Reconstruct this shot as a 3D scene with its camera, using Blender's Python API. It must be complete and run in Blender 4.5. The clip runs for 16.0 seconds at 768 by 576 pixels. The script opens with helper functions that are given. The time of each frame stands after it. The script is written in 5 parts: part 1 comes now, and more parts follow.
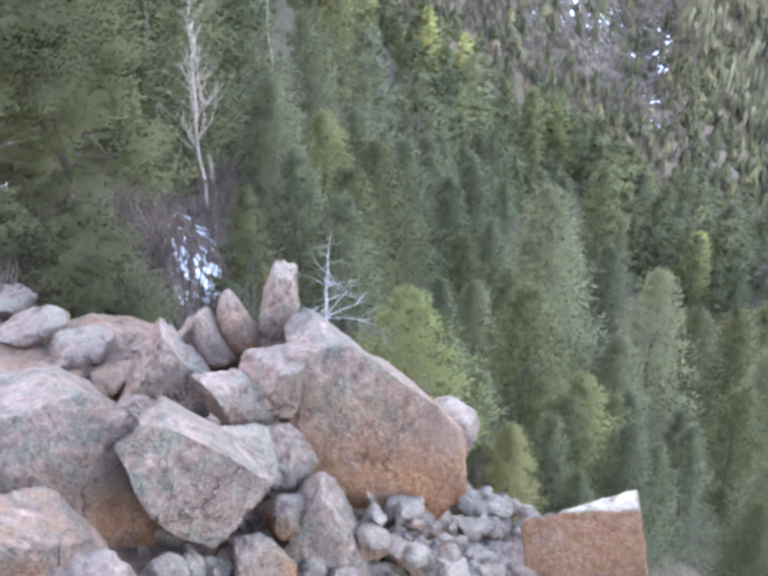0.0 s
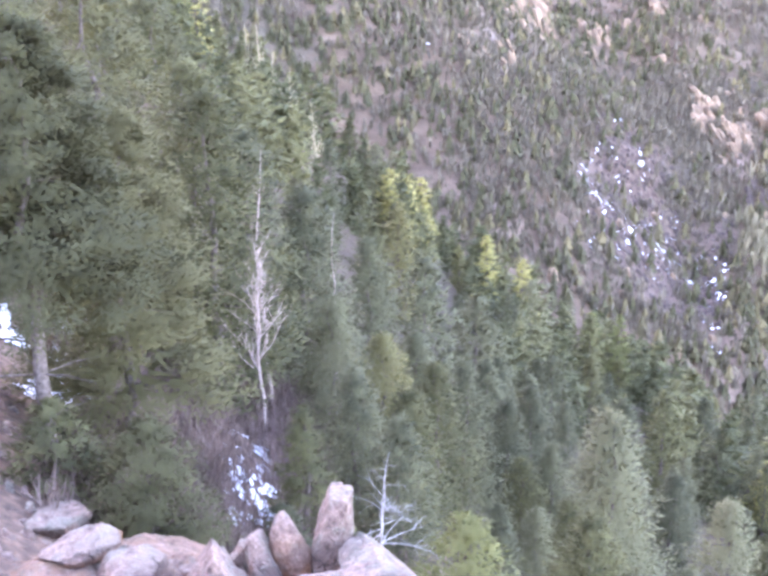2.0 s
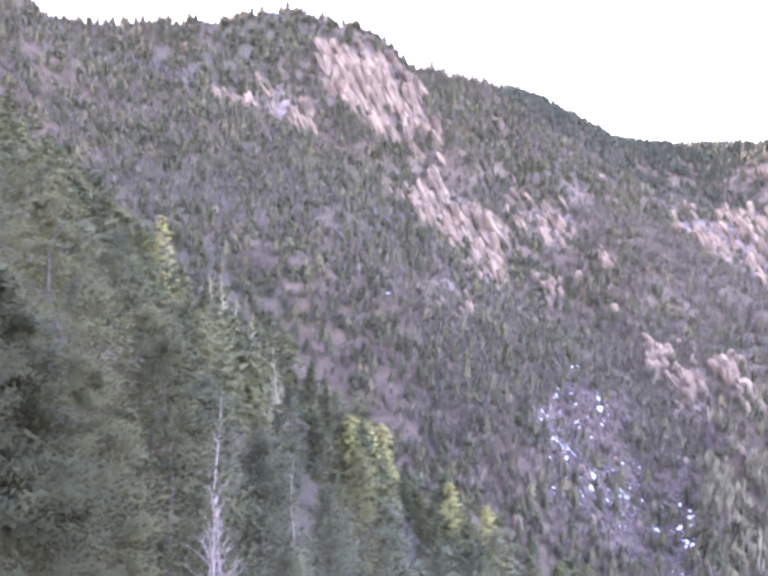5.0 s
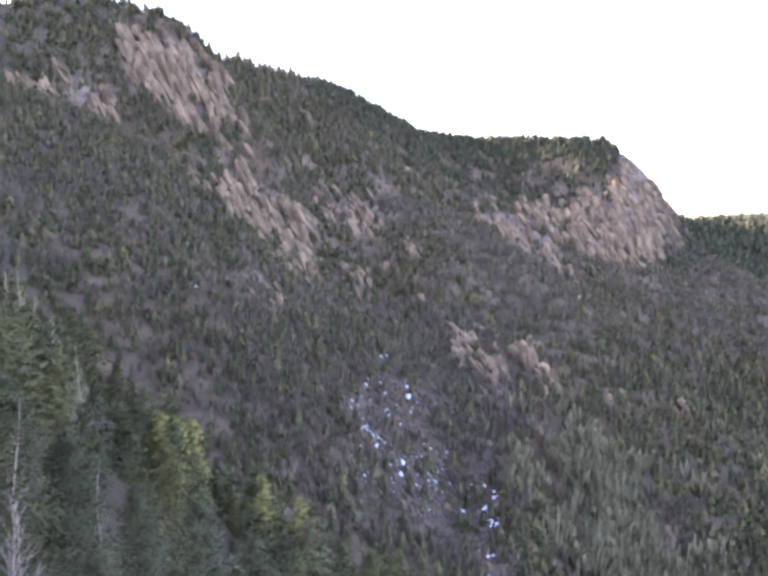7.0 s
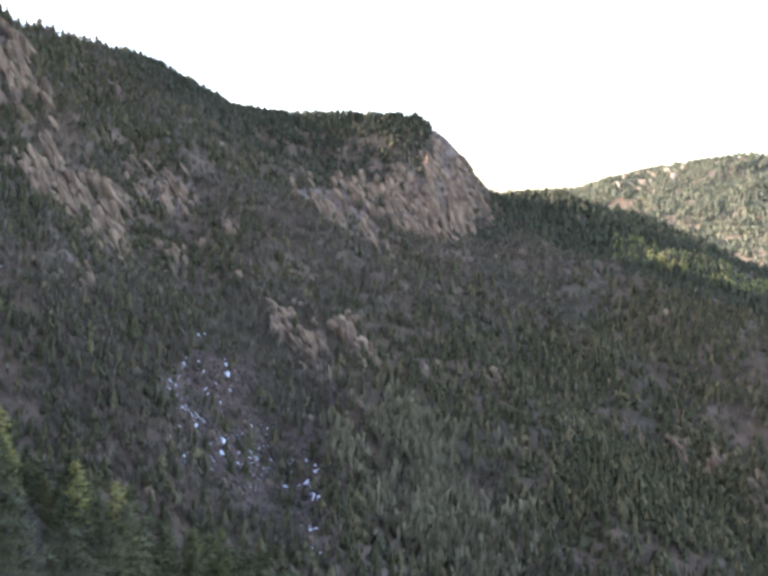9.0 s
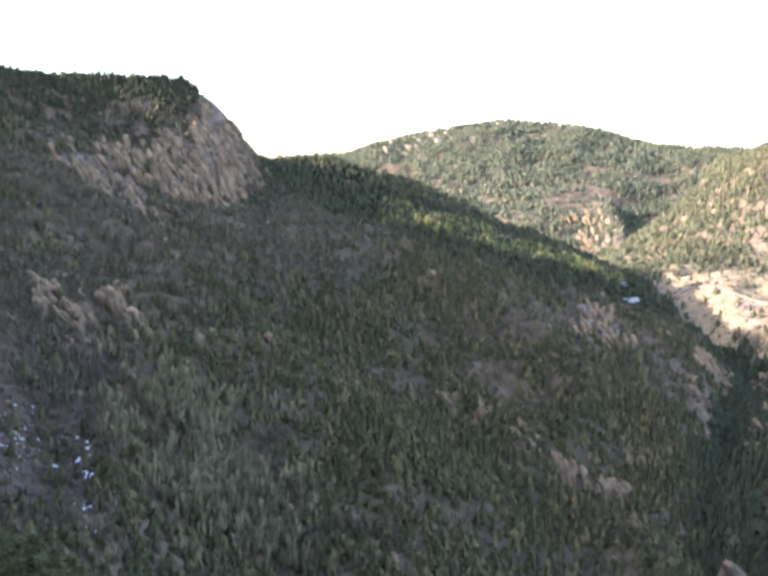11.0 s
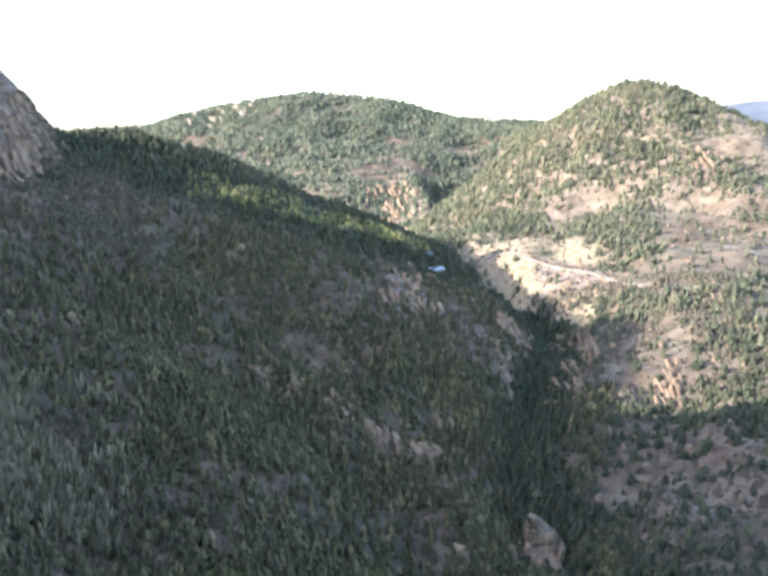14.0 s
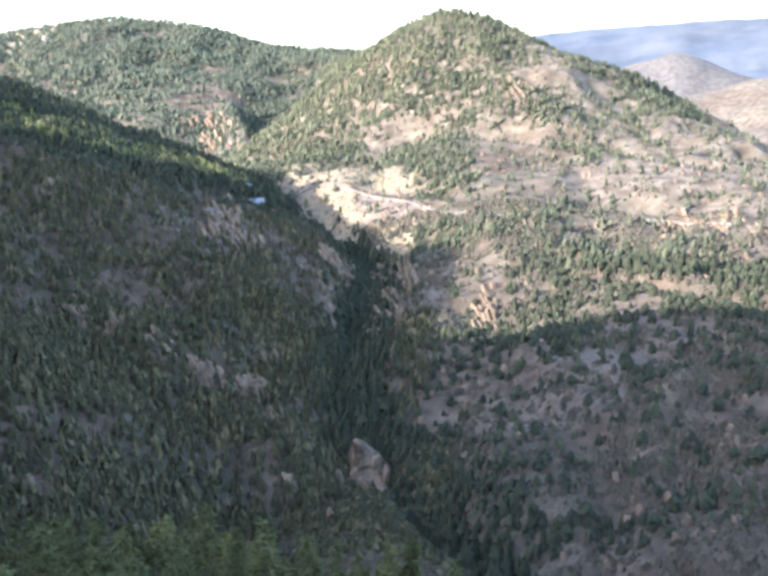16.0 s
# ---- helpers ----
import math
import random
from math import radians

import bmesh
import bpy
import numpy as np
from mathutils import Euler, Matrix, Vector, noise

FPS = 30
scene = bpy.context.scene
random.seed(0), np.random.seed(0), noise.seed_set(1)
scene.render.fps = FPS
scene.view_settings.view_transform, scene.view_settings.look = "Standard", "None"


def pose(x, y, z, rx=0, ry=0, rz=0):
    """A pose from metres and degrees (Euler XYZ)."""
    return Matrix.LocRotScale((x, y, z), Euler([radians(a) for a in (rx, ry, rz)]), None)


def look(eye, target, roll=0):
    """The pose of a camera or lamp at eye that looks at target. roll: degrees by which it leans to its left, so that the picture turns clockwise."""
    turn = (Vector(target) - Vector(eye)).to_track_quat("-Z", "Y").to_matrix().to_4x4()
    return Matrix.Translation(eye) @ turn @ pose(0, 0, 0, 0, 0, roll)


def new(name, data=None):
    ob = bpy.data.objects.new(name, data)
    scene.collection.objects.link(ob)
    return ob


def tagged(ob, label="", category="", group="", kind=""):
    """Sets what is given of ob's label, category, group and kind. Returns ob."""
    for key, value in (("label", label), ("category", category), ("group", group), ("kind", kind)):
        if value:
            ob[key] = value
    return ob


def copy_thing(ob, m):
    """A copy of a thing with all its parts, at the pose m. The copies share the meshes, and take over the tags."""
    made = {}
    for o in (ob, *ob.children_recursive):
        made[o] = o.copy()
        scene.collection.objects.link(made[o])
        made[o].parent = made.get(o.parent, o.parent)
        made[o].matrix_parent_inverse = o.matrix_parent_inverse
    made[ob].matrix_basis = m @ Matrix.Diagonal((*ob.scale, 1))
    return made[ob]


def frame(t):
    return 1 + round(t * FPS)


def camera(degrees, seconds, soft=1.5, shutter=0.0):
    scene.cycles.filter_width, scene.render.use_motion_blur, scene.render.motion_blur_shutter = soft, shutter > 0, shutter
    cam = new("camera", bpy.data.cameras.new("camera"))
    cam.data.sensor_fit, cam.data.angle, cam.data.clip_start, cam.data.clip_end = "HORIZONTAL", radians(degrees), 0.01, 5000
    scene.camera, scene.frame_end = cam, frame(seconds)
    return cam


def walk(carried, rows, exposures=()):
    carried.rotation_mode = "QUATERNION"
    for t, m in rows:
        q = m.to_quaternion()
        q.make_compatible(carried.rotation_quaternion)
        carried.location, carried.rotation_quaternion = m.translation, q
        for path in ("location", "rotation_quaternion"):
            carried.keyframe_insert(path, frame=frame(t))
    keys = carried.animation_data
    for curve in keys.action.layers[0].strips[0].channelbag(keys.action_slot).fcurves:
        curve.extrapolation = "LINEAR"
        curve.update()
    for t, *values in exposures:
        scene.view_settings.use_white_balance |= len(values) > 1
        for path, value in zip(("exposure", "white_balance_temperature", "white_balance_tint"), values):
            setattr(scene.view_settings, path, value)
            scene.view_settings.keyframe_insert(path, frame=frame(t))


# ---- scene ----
cam = camera(42.0, 16.0, soft=3.4)
PATH = [
    (0.0, pose(0, 0, 0, 61.00, -0.00, 0.00)),
    (0.5, pose(0, 0, 0, 64.76, 0.24, 2.06)),
    (1.0, pose(0, 0, 0, 67.88, 0.16, 2.43)),
    (1.5, pose(0, 0, 0, 70.88, 0.58, 3.32)),
    (2.0, pose(0, 0, 0, 73.66, 0.48, 3.40)),
    (2.5, pose(0, 0, 0, 76.11, 0.51, 3.02)),
    (3.0, pose(0, 0, 0, 77.57, 0.06, 3.08)),
    (3.5, pose(0, 0, 0, 80.68, 0.31, 2.53)),
    (3.7, pose(0, 0, 0, 81.63, 0.46, 1.84)),
    (5.8, pose(0, 0, 0, 89.32, 0.13, 0.55)),
    (6.0, pose(0, 0, 0, 89.14, 0.49, -0.61)),
    (6.5, pose(0, 0, 0, 88.55, -0.07, -5.70)),
    (7.0, pose(0, 0, 0, 87.13, 0.52, -9.69)),
    (7.5, pose(0, 0, 0, 86.96, 0.74, -13.01)),
    (8.0, pose(0, 0, 0, 86.38, 0.79, -15.63)),
    (8.5, pose(0, 0, 0, 85.68, 0.91, -17.55)),
    (9.0, pose(0, 0, 0, 85.61, 0.89, -20.12)),
    (9.5, pose(0, 0, 0, 85.03, 1.26, -23.46)),
    (10.0, pose(0, 0, 0, 84.62, 1.28, -27.58)),
    (10.2, pose(0, 0, 0, 84.80, 1.10, -29.06)),
    (12.3, pose(0, 0, 0, 80.82, 2.24, -37.19)),
    (12.5, pose(0, 0, 0, 81.25, 2.23, -37.79)),
    (13.0, pose(0, 0, 0, 82.05, 1.51, -39.42)),
    (13.5, pose(0, 0, 0, 81.91, 1.50, -41.59)),
    (14.0, pose(0, 0, 0, 81.59, 1.42, -44.10)),
    (14.5, pose(0, 0, 0, 81.47, 1.41, -47.06)),
    (15.0, pose(0, 0, 0, 80.40, 1.57, -49.93)),
    (15.5, pose(0, 0, 0, 78.84, 2.05, -52.52)),
    (16.0, pose(0, 0, 0, 77.43, 1.06, -54.39)),
]
walk(cam, PATH, exposures=[
    (0.0, 4.38, 7050, 22), (0.5, 4.58, 7000, 27), (1.0, 4.68, 6950, 32), (2.0, 4.90, 6700, 39), (3.5, 4.80, 6450, 46), (6.0, 4.00, 6250, 49), (7.0, 3.33, 6400, 34),
    (9.0, 2.74, 6500, 24), (12.5, 2.74, 6120, 15), (16.0, 2.66, 5600, 13)])

# ---- light ----
SUN_BEARING, SUN_HEIGHT = -66.0, 21.6
world = bpy.data.worlds.new("sky")
scene.world = world
world.use_nodes = True
wn = world.node_tree
sky = wn.nodes.new("ShaderNodeTexSky")
sky.sky_type = "NISHITA"
sky.sun_disc = False
sky.sun_elevation = radians(SUN_HEIGHT)
sky.sun_rotation = radians(SUN_BEARING)
sky.air_density, sky.dust_density, sky.ozone_density = 1.0, 1.3, 1.0
wn.nodes["Background"].inputs["Strength"].default_value = 0.15
wn.links.new(sky.outputs[0], wn.nodes["Background"].inputs["Color"])
sun = new("sun", bpy.data.lights.new("sun", "SUN"))
sun.data.energy, sun.data.angle, sun.data.color = 2.9, radians(0.53), (1.0, 0.945, 0.85)
_a, _e = radians(SUN_BEARING), radians(SUN_HEIGHT)
SUN_DIR = Vector((math.sin(_a) * math.cos(_e), math.cos(_a) * math.cos(_e), math.sin(_e)))
sun.matrix_world = look((0, 0, 400), Vector((0, 0, 400)) - SUN_DIR)


# ---- materials ----
class Nodes:
    """A short hand for building one node material."""

    def __init__(self, name):
        self.mat = bpy.data.materials.new(name)
        self.mat.use_nodes = True
        self.tree = self.mat.node_tree
        self.bsdf = self.tree.nodes["Principled BSDF"]
        self.bsdf.inputs["Specular IOR Level"].default_value = 0.25

    def add(self, kind, **values):
        node = self.tree.nodes.new(kind)
        for key, value in values.items():
            node.inputs[key].default_value = value
        return node

    def link(self, a, b):
        self.tree.links.new(a, b)

    def coords(self, space="Object"):
        return self.add("ShaderNodeTexCoord").outputs[space]

    def noise(self, co, scale, detail=4.0, rough=0.55):
        n = self.add("ShaderNodeTexNoise", Scale=scale, Detail=detail, Roughness=rough)
        self.link(co, n.inputs["Vector"])
        return n.outputs["Fac"]

    def ramp(self, fac, stops):
        r = self.add("ShaderNodeValToRGB")
        r.color_ramp.elements[0].position, r.color_ramp.elements[1].position = stops[0][0], stops[-1][0]
        for at, col in stops[1:-1]:
            r.color_ramp.elements.new(at)
        for e, (at, col) in zip(r.color_ramp.elements, stops):
            e.color = (*col, 1.0) if len(col) == 3 else col
        self.link(fac, r.inputs[0])
        return r.outputs[0]

    def step(self, fac, low, high):
        r = self.add("ShaderNodeMapRange")
        r.inputs["From Min"].default_value, r.inputs["From Max"].default_value = low, high
        self.link(fac, r.inputs["Value"])
        return r.outputs[0]

    def mix(self, fac, a, b, blend="MIX"):
        m = self.add("ShaderNodeMix")
        m.data_type, m.blend_type = "RGBA", blend
        for value, socket in ((fac, m.inputs[0]), (a, m.inputs[6]), (b, m.inputs[7])):
            if isinstance(value, (int, float)):
                socket.default_value = value
            elif isinstance(value, tuple):
                socket.default_value = (*value, 1.0)
            else:
                self.link(value, socket)
        return m.outputs[2]

    def math(self, op, a, b=0.0):
        m = self.add("ShaderNodeMath")
        m.operation = op
        for value, socket in ((a, m.inputs[0]), (b, m.inputs[1])):
            if isinstance(value, (int, float)):
                socket.default_value = value
            else:
                self.link(value, socket)
        return m.outputs[0]

    def attribute(self, name):
        a = self.add("ShaderNodeAttribute")
        a.attribute_name = name
        return a.outputs["Fac"]

    def done(self, colour, rough=0.9, height=None, bump=0.3, distance=0.05):
        if isinstance(colour, tuple):
            self.bsdf.inputs["Base Color"].default_value = (*colour, 1.0)
        else:
            self.link(colour, self.bsdf.inputs["Base Color"])
        if isinstance(rough, float):
            self.bsdf.inputs["Roughness"].default_value = rough
        else:
            self.link(rough, self.bsdf.inputs["Roughness"])
        if height is not None:
            b = self.add("ShaderNodeBump", Strength=bump, Distance=distance)
            self.link(height, b.inputs["Height"])
            self.link(b.outputs[0], self.bsdf.inputs["Normal"])
        return self.mat


def ground_material():
    n = Nodes("hill_ground")
    co = n.coords()
    big, mid, fine = n.noise(co, 0.012, 5), n.noise(co, 0.07, 5), n.noise(co, 0.6, 6)
    duff = n.ramp(mid, [(0.3, (0.054, 0.036, 0.022)), (0.5, (0.094, 0.063, 0.039)), (0.7, (0.145, 0.100, 0.064))])
    grass = n.ramp(mid, [(0.28, (0.082, 0.058, 0.038)), (0.5, (0.152, 0.114, 0.077)), (0.72, (0.245, 0.194, 0.135))])
    pale = n.ramp(n.noise(co, 0.22, 6, 0.68), [(0.32, (0.120, 0.084, 0.047)), (0.48, (0.245, 0.182, 0.103)), (0.68, (0.385, 0.298, 0.172))])
    rock = n.ramp(fine, [(0.3, (0.11, 0.075, 0.052)), (0.55, (0.18, 0.127, 0.091)), (0.75, (0.27, 0.20, 0.150))])
    shrub = n.ramp(fine, [(0.35, (0.062, 0.053, 0.034)), (0.7, (0.120, 0.098, 0.064))])
    col = n.mix(n.step(big, 0.5, 0.62), duff, shrub)
    col = n.mix(n.attribute("dry"), col, grass)
    col = n.mix(n.attribute("bare"), col, pale)
    col = n.mix(n.math("MULTIPLY", n.attribute("rocky"), n.step(mid, 0.38, 0.5)), col, rock)
    small, tiny = n.noise(co, 3.5, 5, 0.6), n.noise(co, 14.0, 4, 0.65)
    litter = n.ramp(small, [(0.3, (0.050, 0.035, 0.026)), (0.45, (0.098, 0.064, 0.046)), (0.58, (0.165, 0.102, 0.068)), (0.72, (0.195, 0.155, 0.128))])
    litter = n.mix(n.math("MULTIPLY", n.step(tiny, 0.5, 0.65), 0.6), litter, (0.066, 0.050, 0.040))
    stretch = n.add("ShaderNodeMapping")
    stretch.inputs["Scale"].default_value = (1.0, 1.0, 0.3)
    n.link(co, stretch.inputs["Vector"])
    face = n.ramp(n.noise(stretch.outputs[0], 0.17, 5), [(0.32, (0.085, 0.060, 0.045)), (0.5, (0.165, 0.120, 0.090)), (0.7, (0.26, 0.196, 0.150))])
    # Blue-grey of the far range: distance haze put into the ground colour.
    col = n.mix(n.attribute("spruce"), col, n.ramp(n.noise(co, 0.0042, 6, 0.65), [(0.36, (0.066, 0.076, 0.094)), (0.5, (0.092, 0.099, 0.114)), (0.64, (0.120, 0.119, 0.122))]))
    col = n.mix(n.attribute("scree"), col, n.ramp(fine, [(0.3, (0.042, 0.027, 0.020)), (0.5, (0.082, 0.055, 0.041)), (0.7, (0.140, 0.098, 0.076))]))
    col = n.mix(n.attribute("cliff"), col, face)
    col = n.mix(n.attribute("litter"), col, litter)
    # Darker ground under the near conifers.
    col = n.mix(n.attribute("humus"), col, n.ramp(small, [(0.35, (0.034, 0.026, 0.017)), (0.7, (0.082, 0.060, 0.040))]))
    hgt = n.math("ADD", n.math("MULTIPLY", mid, 3.0), n.math("ADD", fine, n.math("MULTIPLY", small, 0.06)))
    return n.done(col, 0.95, hgt, 0.7, 0.8)


def foliage_material(name, dark, light, warm, attr=False, haze=0.25):
    n = Nodes(name)
    co = n.coords()
    tone = n.attribute("tone") if attr else n.add("ShaderNodeObjectInfo").outputs["Random"]
    grain = n.noise(co, 0.9 if attr else 1.6, 3)
    col = n.mix(n.step(grain, 0.3, 0.7), dark, light)
    col = n.mix(n.step(tone, 0.55, 1.0), col, warm)
    col = n.mix(n.math("MULTIPLY", n.noise(co, 0.05 if attr else 0.5, 2), 0.4), col, dark)
    spread = n.math("FRACT", n.math("MULTIPLY", tone, 7.31))
    col = n.mix(n.math("MULTIPLY", n.step(spread, 0.45, 1.0), 0.55), col, dark)
    n.done(col, 0.75)
    tr = n.add("ShaderNodeBsdfTranslucent")
    n.link(col, tr.inputs["Color"])
    mx = n.add("ShaderNodeMixShader", Fac=haze)
    n.link(n.bsdf.outputs[0], mx.inputs[1])
    n.link(tr.outputs[0], mx.inputs[2])
    n.link(mx.outputs[0], n.tree.nodes["Material Output"].inputs["Surface"])
    return n.mat


def bark_material(name, dark, light):
    n = Nodes(name)
    co = n.coords()
    a = n.noise(co, 9.0, 5)
    return n.done(n.mix(n.step(a, 0.35, 0.65), dark, light), 0.9, a, 0.5, 0.02)


GROUND = ground_material()
NEEDLES = foliage_material("conifer_needles", (0.053, 0.055, 0.028), (0.178, 0.178, 0.094), (0.208, 0.196, 0.102), haze=0.42)
PINE = foliage_material("pine_needles", (0.037, 0.037, 0.015), (0.154, 0.150, 0.064), (0.200, 0.182, 0.077), haze=0.40)
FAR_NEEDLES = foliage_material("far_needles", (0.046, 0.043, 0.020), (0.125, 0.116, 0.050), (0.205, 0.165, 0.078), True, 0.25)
# Bright yellow-green stands in for sun on the trees at the spur's foot.
SUNLIT_SPUR_NEEDLES = foliage_material("yellow_green_far_needles", (0.150, 0.150, 0.055), (0.290, 0.275, 0.105), (0.340, 0.310, 0.120), True, 0.4)
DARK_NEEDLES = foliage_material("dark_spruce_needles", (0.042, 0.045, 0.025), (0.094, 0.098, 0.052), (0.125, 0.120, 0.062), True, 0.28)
PALE_PINE = foliage_material("dry_hill_pine_needles", (0.066, 0.072, 0.042), (0.150, 0.155, 0.088), (0.205, 0.190, 0.105), True, 0.35)
BRUSH = foliage_material("dry_brush", (0.078, 0.062, 0.039), (0.135, 0.108, 0.068), (0.175, 0.138, 0.088), True, 0.15)
EDGE_WOOD = foliage_material("olive_pine_needles", (0.064, 0.066, 0.022), (0.172, 0.166, 0.056), (0.235, 0.212, 0.072), True, 0.3)
# Paler, cooler needles put distance haze into the broad mountain's trees.
HAZED_NEEDLES = foliage_material("blue_green_needles", (0.074, 0.086, 0.056), (0.140, 0.152, 0.100), (0.185, 0.182, 0.112), True, 0.35)
NEAR_WOOD = foliage_material("hillside_needles", (0.046, 0.049, 0.021), (0.142, 0.143, 0.064), (0.205, 0.190, 0.084), True, 0.35)
OLIVE_NEEDLES = foliage_material("olive_conifer_needles", (0.053, 0.053, 0.021), (0.186, 0.178, 0.076), (0.250, 0.220, 0.088), haze=0.42)
FAR_TWIGS = foliage_material("bare_twigs", (0.080, 0.066, 0.044), (0.150, 0.125, 0.084), (0.215, 0.180, 0.125), True, 0.15)
ASPEN_TWIGS = foliage_material("pale_aspen_twigs", (0.112, 0.096, 0.056), (0.205, 0.178, 0.106), (0.265, 0.232, 0.142), True, 0.2)
BARK = bark_material("bark", (0.055, 0.042, 0.034), (0.16, 0.13, 0.11))


# ---- land form ----
def lattice(ix, iy, seed):
    h = (ix * 374761393 + iy * 668265263 + seed * 974711) & 0x7FFFFFFF
    h = ((h ^ (h >> 13)) * 1274126177) & 0x7FFFFFFF
    return ((h ^ (h >> 16)) & 0xFFFF) / 65535.0


def value_noise(x, y, seed=0):
    ix, iy = np.floor(x).astype(np.int64), np.floor(y).astype(np.int64)
    fx, fy = x - ix, y - iy
    fx, fy = fx * fx * (3 - 2 * fx), fy * fy * (3 - 2 * fy)
    a, b = lattice(ix, iy, seed), lattice(ix + 1, iy, seed)
    c, d = lattice(ix, iy + 1, seed), lattice(ix + 1, iy + 1, seed)
    return (a + (b - a) * fx) * (1 - fy) + (c + (d - c) * fx) * fy


def fbm(x, y, size, octaves=4, seed=0):
    total, gain, norm = 0.0, 1.0, 0.0
    for o in range(octaves):
        total = total + gain * (value_noise(x / size + 17.3 * o, y / size - 9.1 * o, seed + o) - 0.5)
        norm += gain
        gain *= 0.52
        size *= 0.48
    return 2.0 * total / norm


def bearing(az, r):
    return r * math.sin(radians(az)), r * math.cos(radians(az))


# crests of the ridges: bearing from the lookout, distance, height, fall of the flank
CRESTS = {}
# Left of -24 the mountain is invented, raised unseen to block the sun.
CRESTS["cliff_mountain"] = [(-95, 560, 330, 1.3), (-45, 660, 345, 1.3), (-30, 690, 270, 1.2), (-26, 695, 236, 1.1), (-24.6, 698, 160, 1.0), (-20.5, 700, 150, 1.0), (-12, 715, 158, 0.9), (-6.5, 740, 174, 1.1), (-1.6, 750, 160, 1.2),
                            (0.3, 762, 138, 1.1), (6.7, 830, 127, 0.9), (12, 880, 90, 0.9), (15.3, 900, 86, 1.0), (22.4, 900, 84, 1.3), (24, 905, 66, 1.4), (26.5, 925, 14, 1.0)]
# From -95 to -30 this is the flank of that added, unseen height.
CRESTS["cliff_apron"] = [(-95, 540, 260, 1.2), (-45, 610, 270, 1.2), (-30, 650, 190, 1.0), (-20, 680, 138, 0.72), (-12, 690, 125, 0.62), (-4, 705, 82, 0.62), (2, 735, 76, 0.58),
                         (7, 805, 100, 0.55), (12, 855, 60, 0.5), (17, 850, 22, 0.47), (22, 845, -8, 0.45), (26.5, 870, -10, 0.42)]
CRESTS["front_spur"] = [(26.5, 900, 2, 0.42), (30, 870, -28, 0.36), (33.5, 860, -62, 0.29), (37.9, 860, -92, 0.28), (41.7, 880, -106, 0.3), (44, 900, -119, 0.36), (46, 930, -140, 0.5),
                        (47.5, 955, -172, 0.6)]
CRESTS["back_spur"] = [(26.5, 930, 10, 0.45), (29.4, 965, 12, 0.45), (33.6, 1010, -8, 0.45), (39, 1090, -61, 0.45), (43, 1160, -107, 0.45), (46.6, 1230, -158, 0.45)]
CRESTS["cone_hill"] = [(51.6, 2000, 14, 1.3), (52.4, 1780, 15, 1.3), (53.4, 1600, 21, 1.0), (55.8, 1470, 58, 0.7), (57.7, 1430, 72, 0.64), (59.8, 1400, 63, 0.58), (62.5, 1350, 28, 0.46),
                       (66.4, 1280, -38, 0.34), (70.3, 1200, -77, 0.22), (73.3, 1120, -100, 0.17), (82, 950, -125, 0.12), (100, 800, -120, 0.12)]
CRESTS["cone_apron"] = [(51.5, 1180, -110, 0.24), (54, 1160, -92, 0.23), (58, 1120, -80, 0.22), (64, 1080, -85, 0.2), (72, 1000, -105, 0.16), (82, 880, -125, 0.13), (100, 760, -130, 0.12)]
CRESTS["ravine_ridge"] = [(52.5, 800, -152, 0.2), (56, 780, -148, 0.2), (62, 740, -150, 0.2), (72, 650, -152, 0.18), (82, 580, -150, 0.18), (100, 520, -150, 0.18)]
CRESTS["broad_mountain"] = [(20, 3000, 40, 0.3), (27, 2700, 42, 0.3), (31.9, 2500, 48, 0.3), (34.2, 2450, 84, 0.3), (37, 2400, 100, 0.3), (40.1, 2400, 116, 0.3), (43.3, 2350, 100, 0.3),
                            (47.5, 2250, 45, 0.3), (52, 2150, 30, 0.3), (57, 2100, 20, 0.3)]
CRESTS["middle_spur"] = [(42, 2200, 10, 0.4), (44.2, 1900, -40, 0.5), (45.8, 1720, -66, 0.62), (46.4, 1600, -92, 0.75), (46.8, 1520, -122, 0.8)]
CRESTS["far_range"] = [(50, 4700, 60, 0.25), (62, 4600, 118, 0.25), (66.4, 4600, 146, 0.25), (73, 4600, 172, 0.25), (88, 4500, 170, 0.25), (120, 4200, 190, 0.25)]
CRESTS["bald_hill"] = [(65.5, 3500, -60, 0.42), (68, 3350, -10, 0.42), (70.2, 3300, 32, 0.45), (72, 3250, -8, 0.44), (75, 3200, -70, 0.42)]
CRESTS["low_hill"] = [(71.5, 2900, -95, 0.25), (74.5, 2800, -50, 0.25), (80, 2700, -30, 0.25)]
NAMES = list(CRESTS)
RAVINE = [(50.5, 960), (53.8, 772), (52.9, 686), (52.2, 596), (52.5, 520), (54.5, 470), (58.9, 400), (61.9, 366), (68, 330)]


def ravine_distance(x, y):
    """Distance from the bed of the ravine."""
    d = np.full(np.shape(x), 1e4)
    pts = [bearing(*p) for p in RAVINE]
    for p, q in zip(pts, pts[1:]):
        ux, uy = q[0] - p[0], q[1] - p[1]
        t = np.clip(((x - p[0]) * ux + (y - p[1]) * uy) / (ux * ux + uy * uy), 0, 1)
        d = np.minimum(d, np.hypot(x - p[0] - t * ux, y - p[1] - t * uy))
    return d


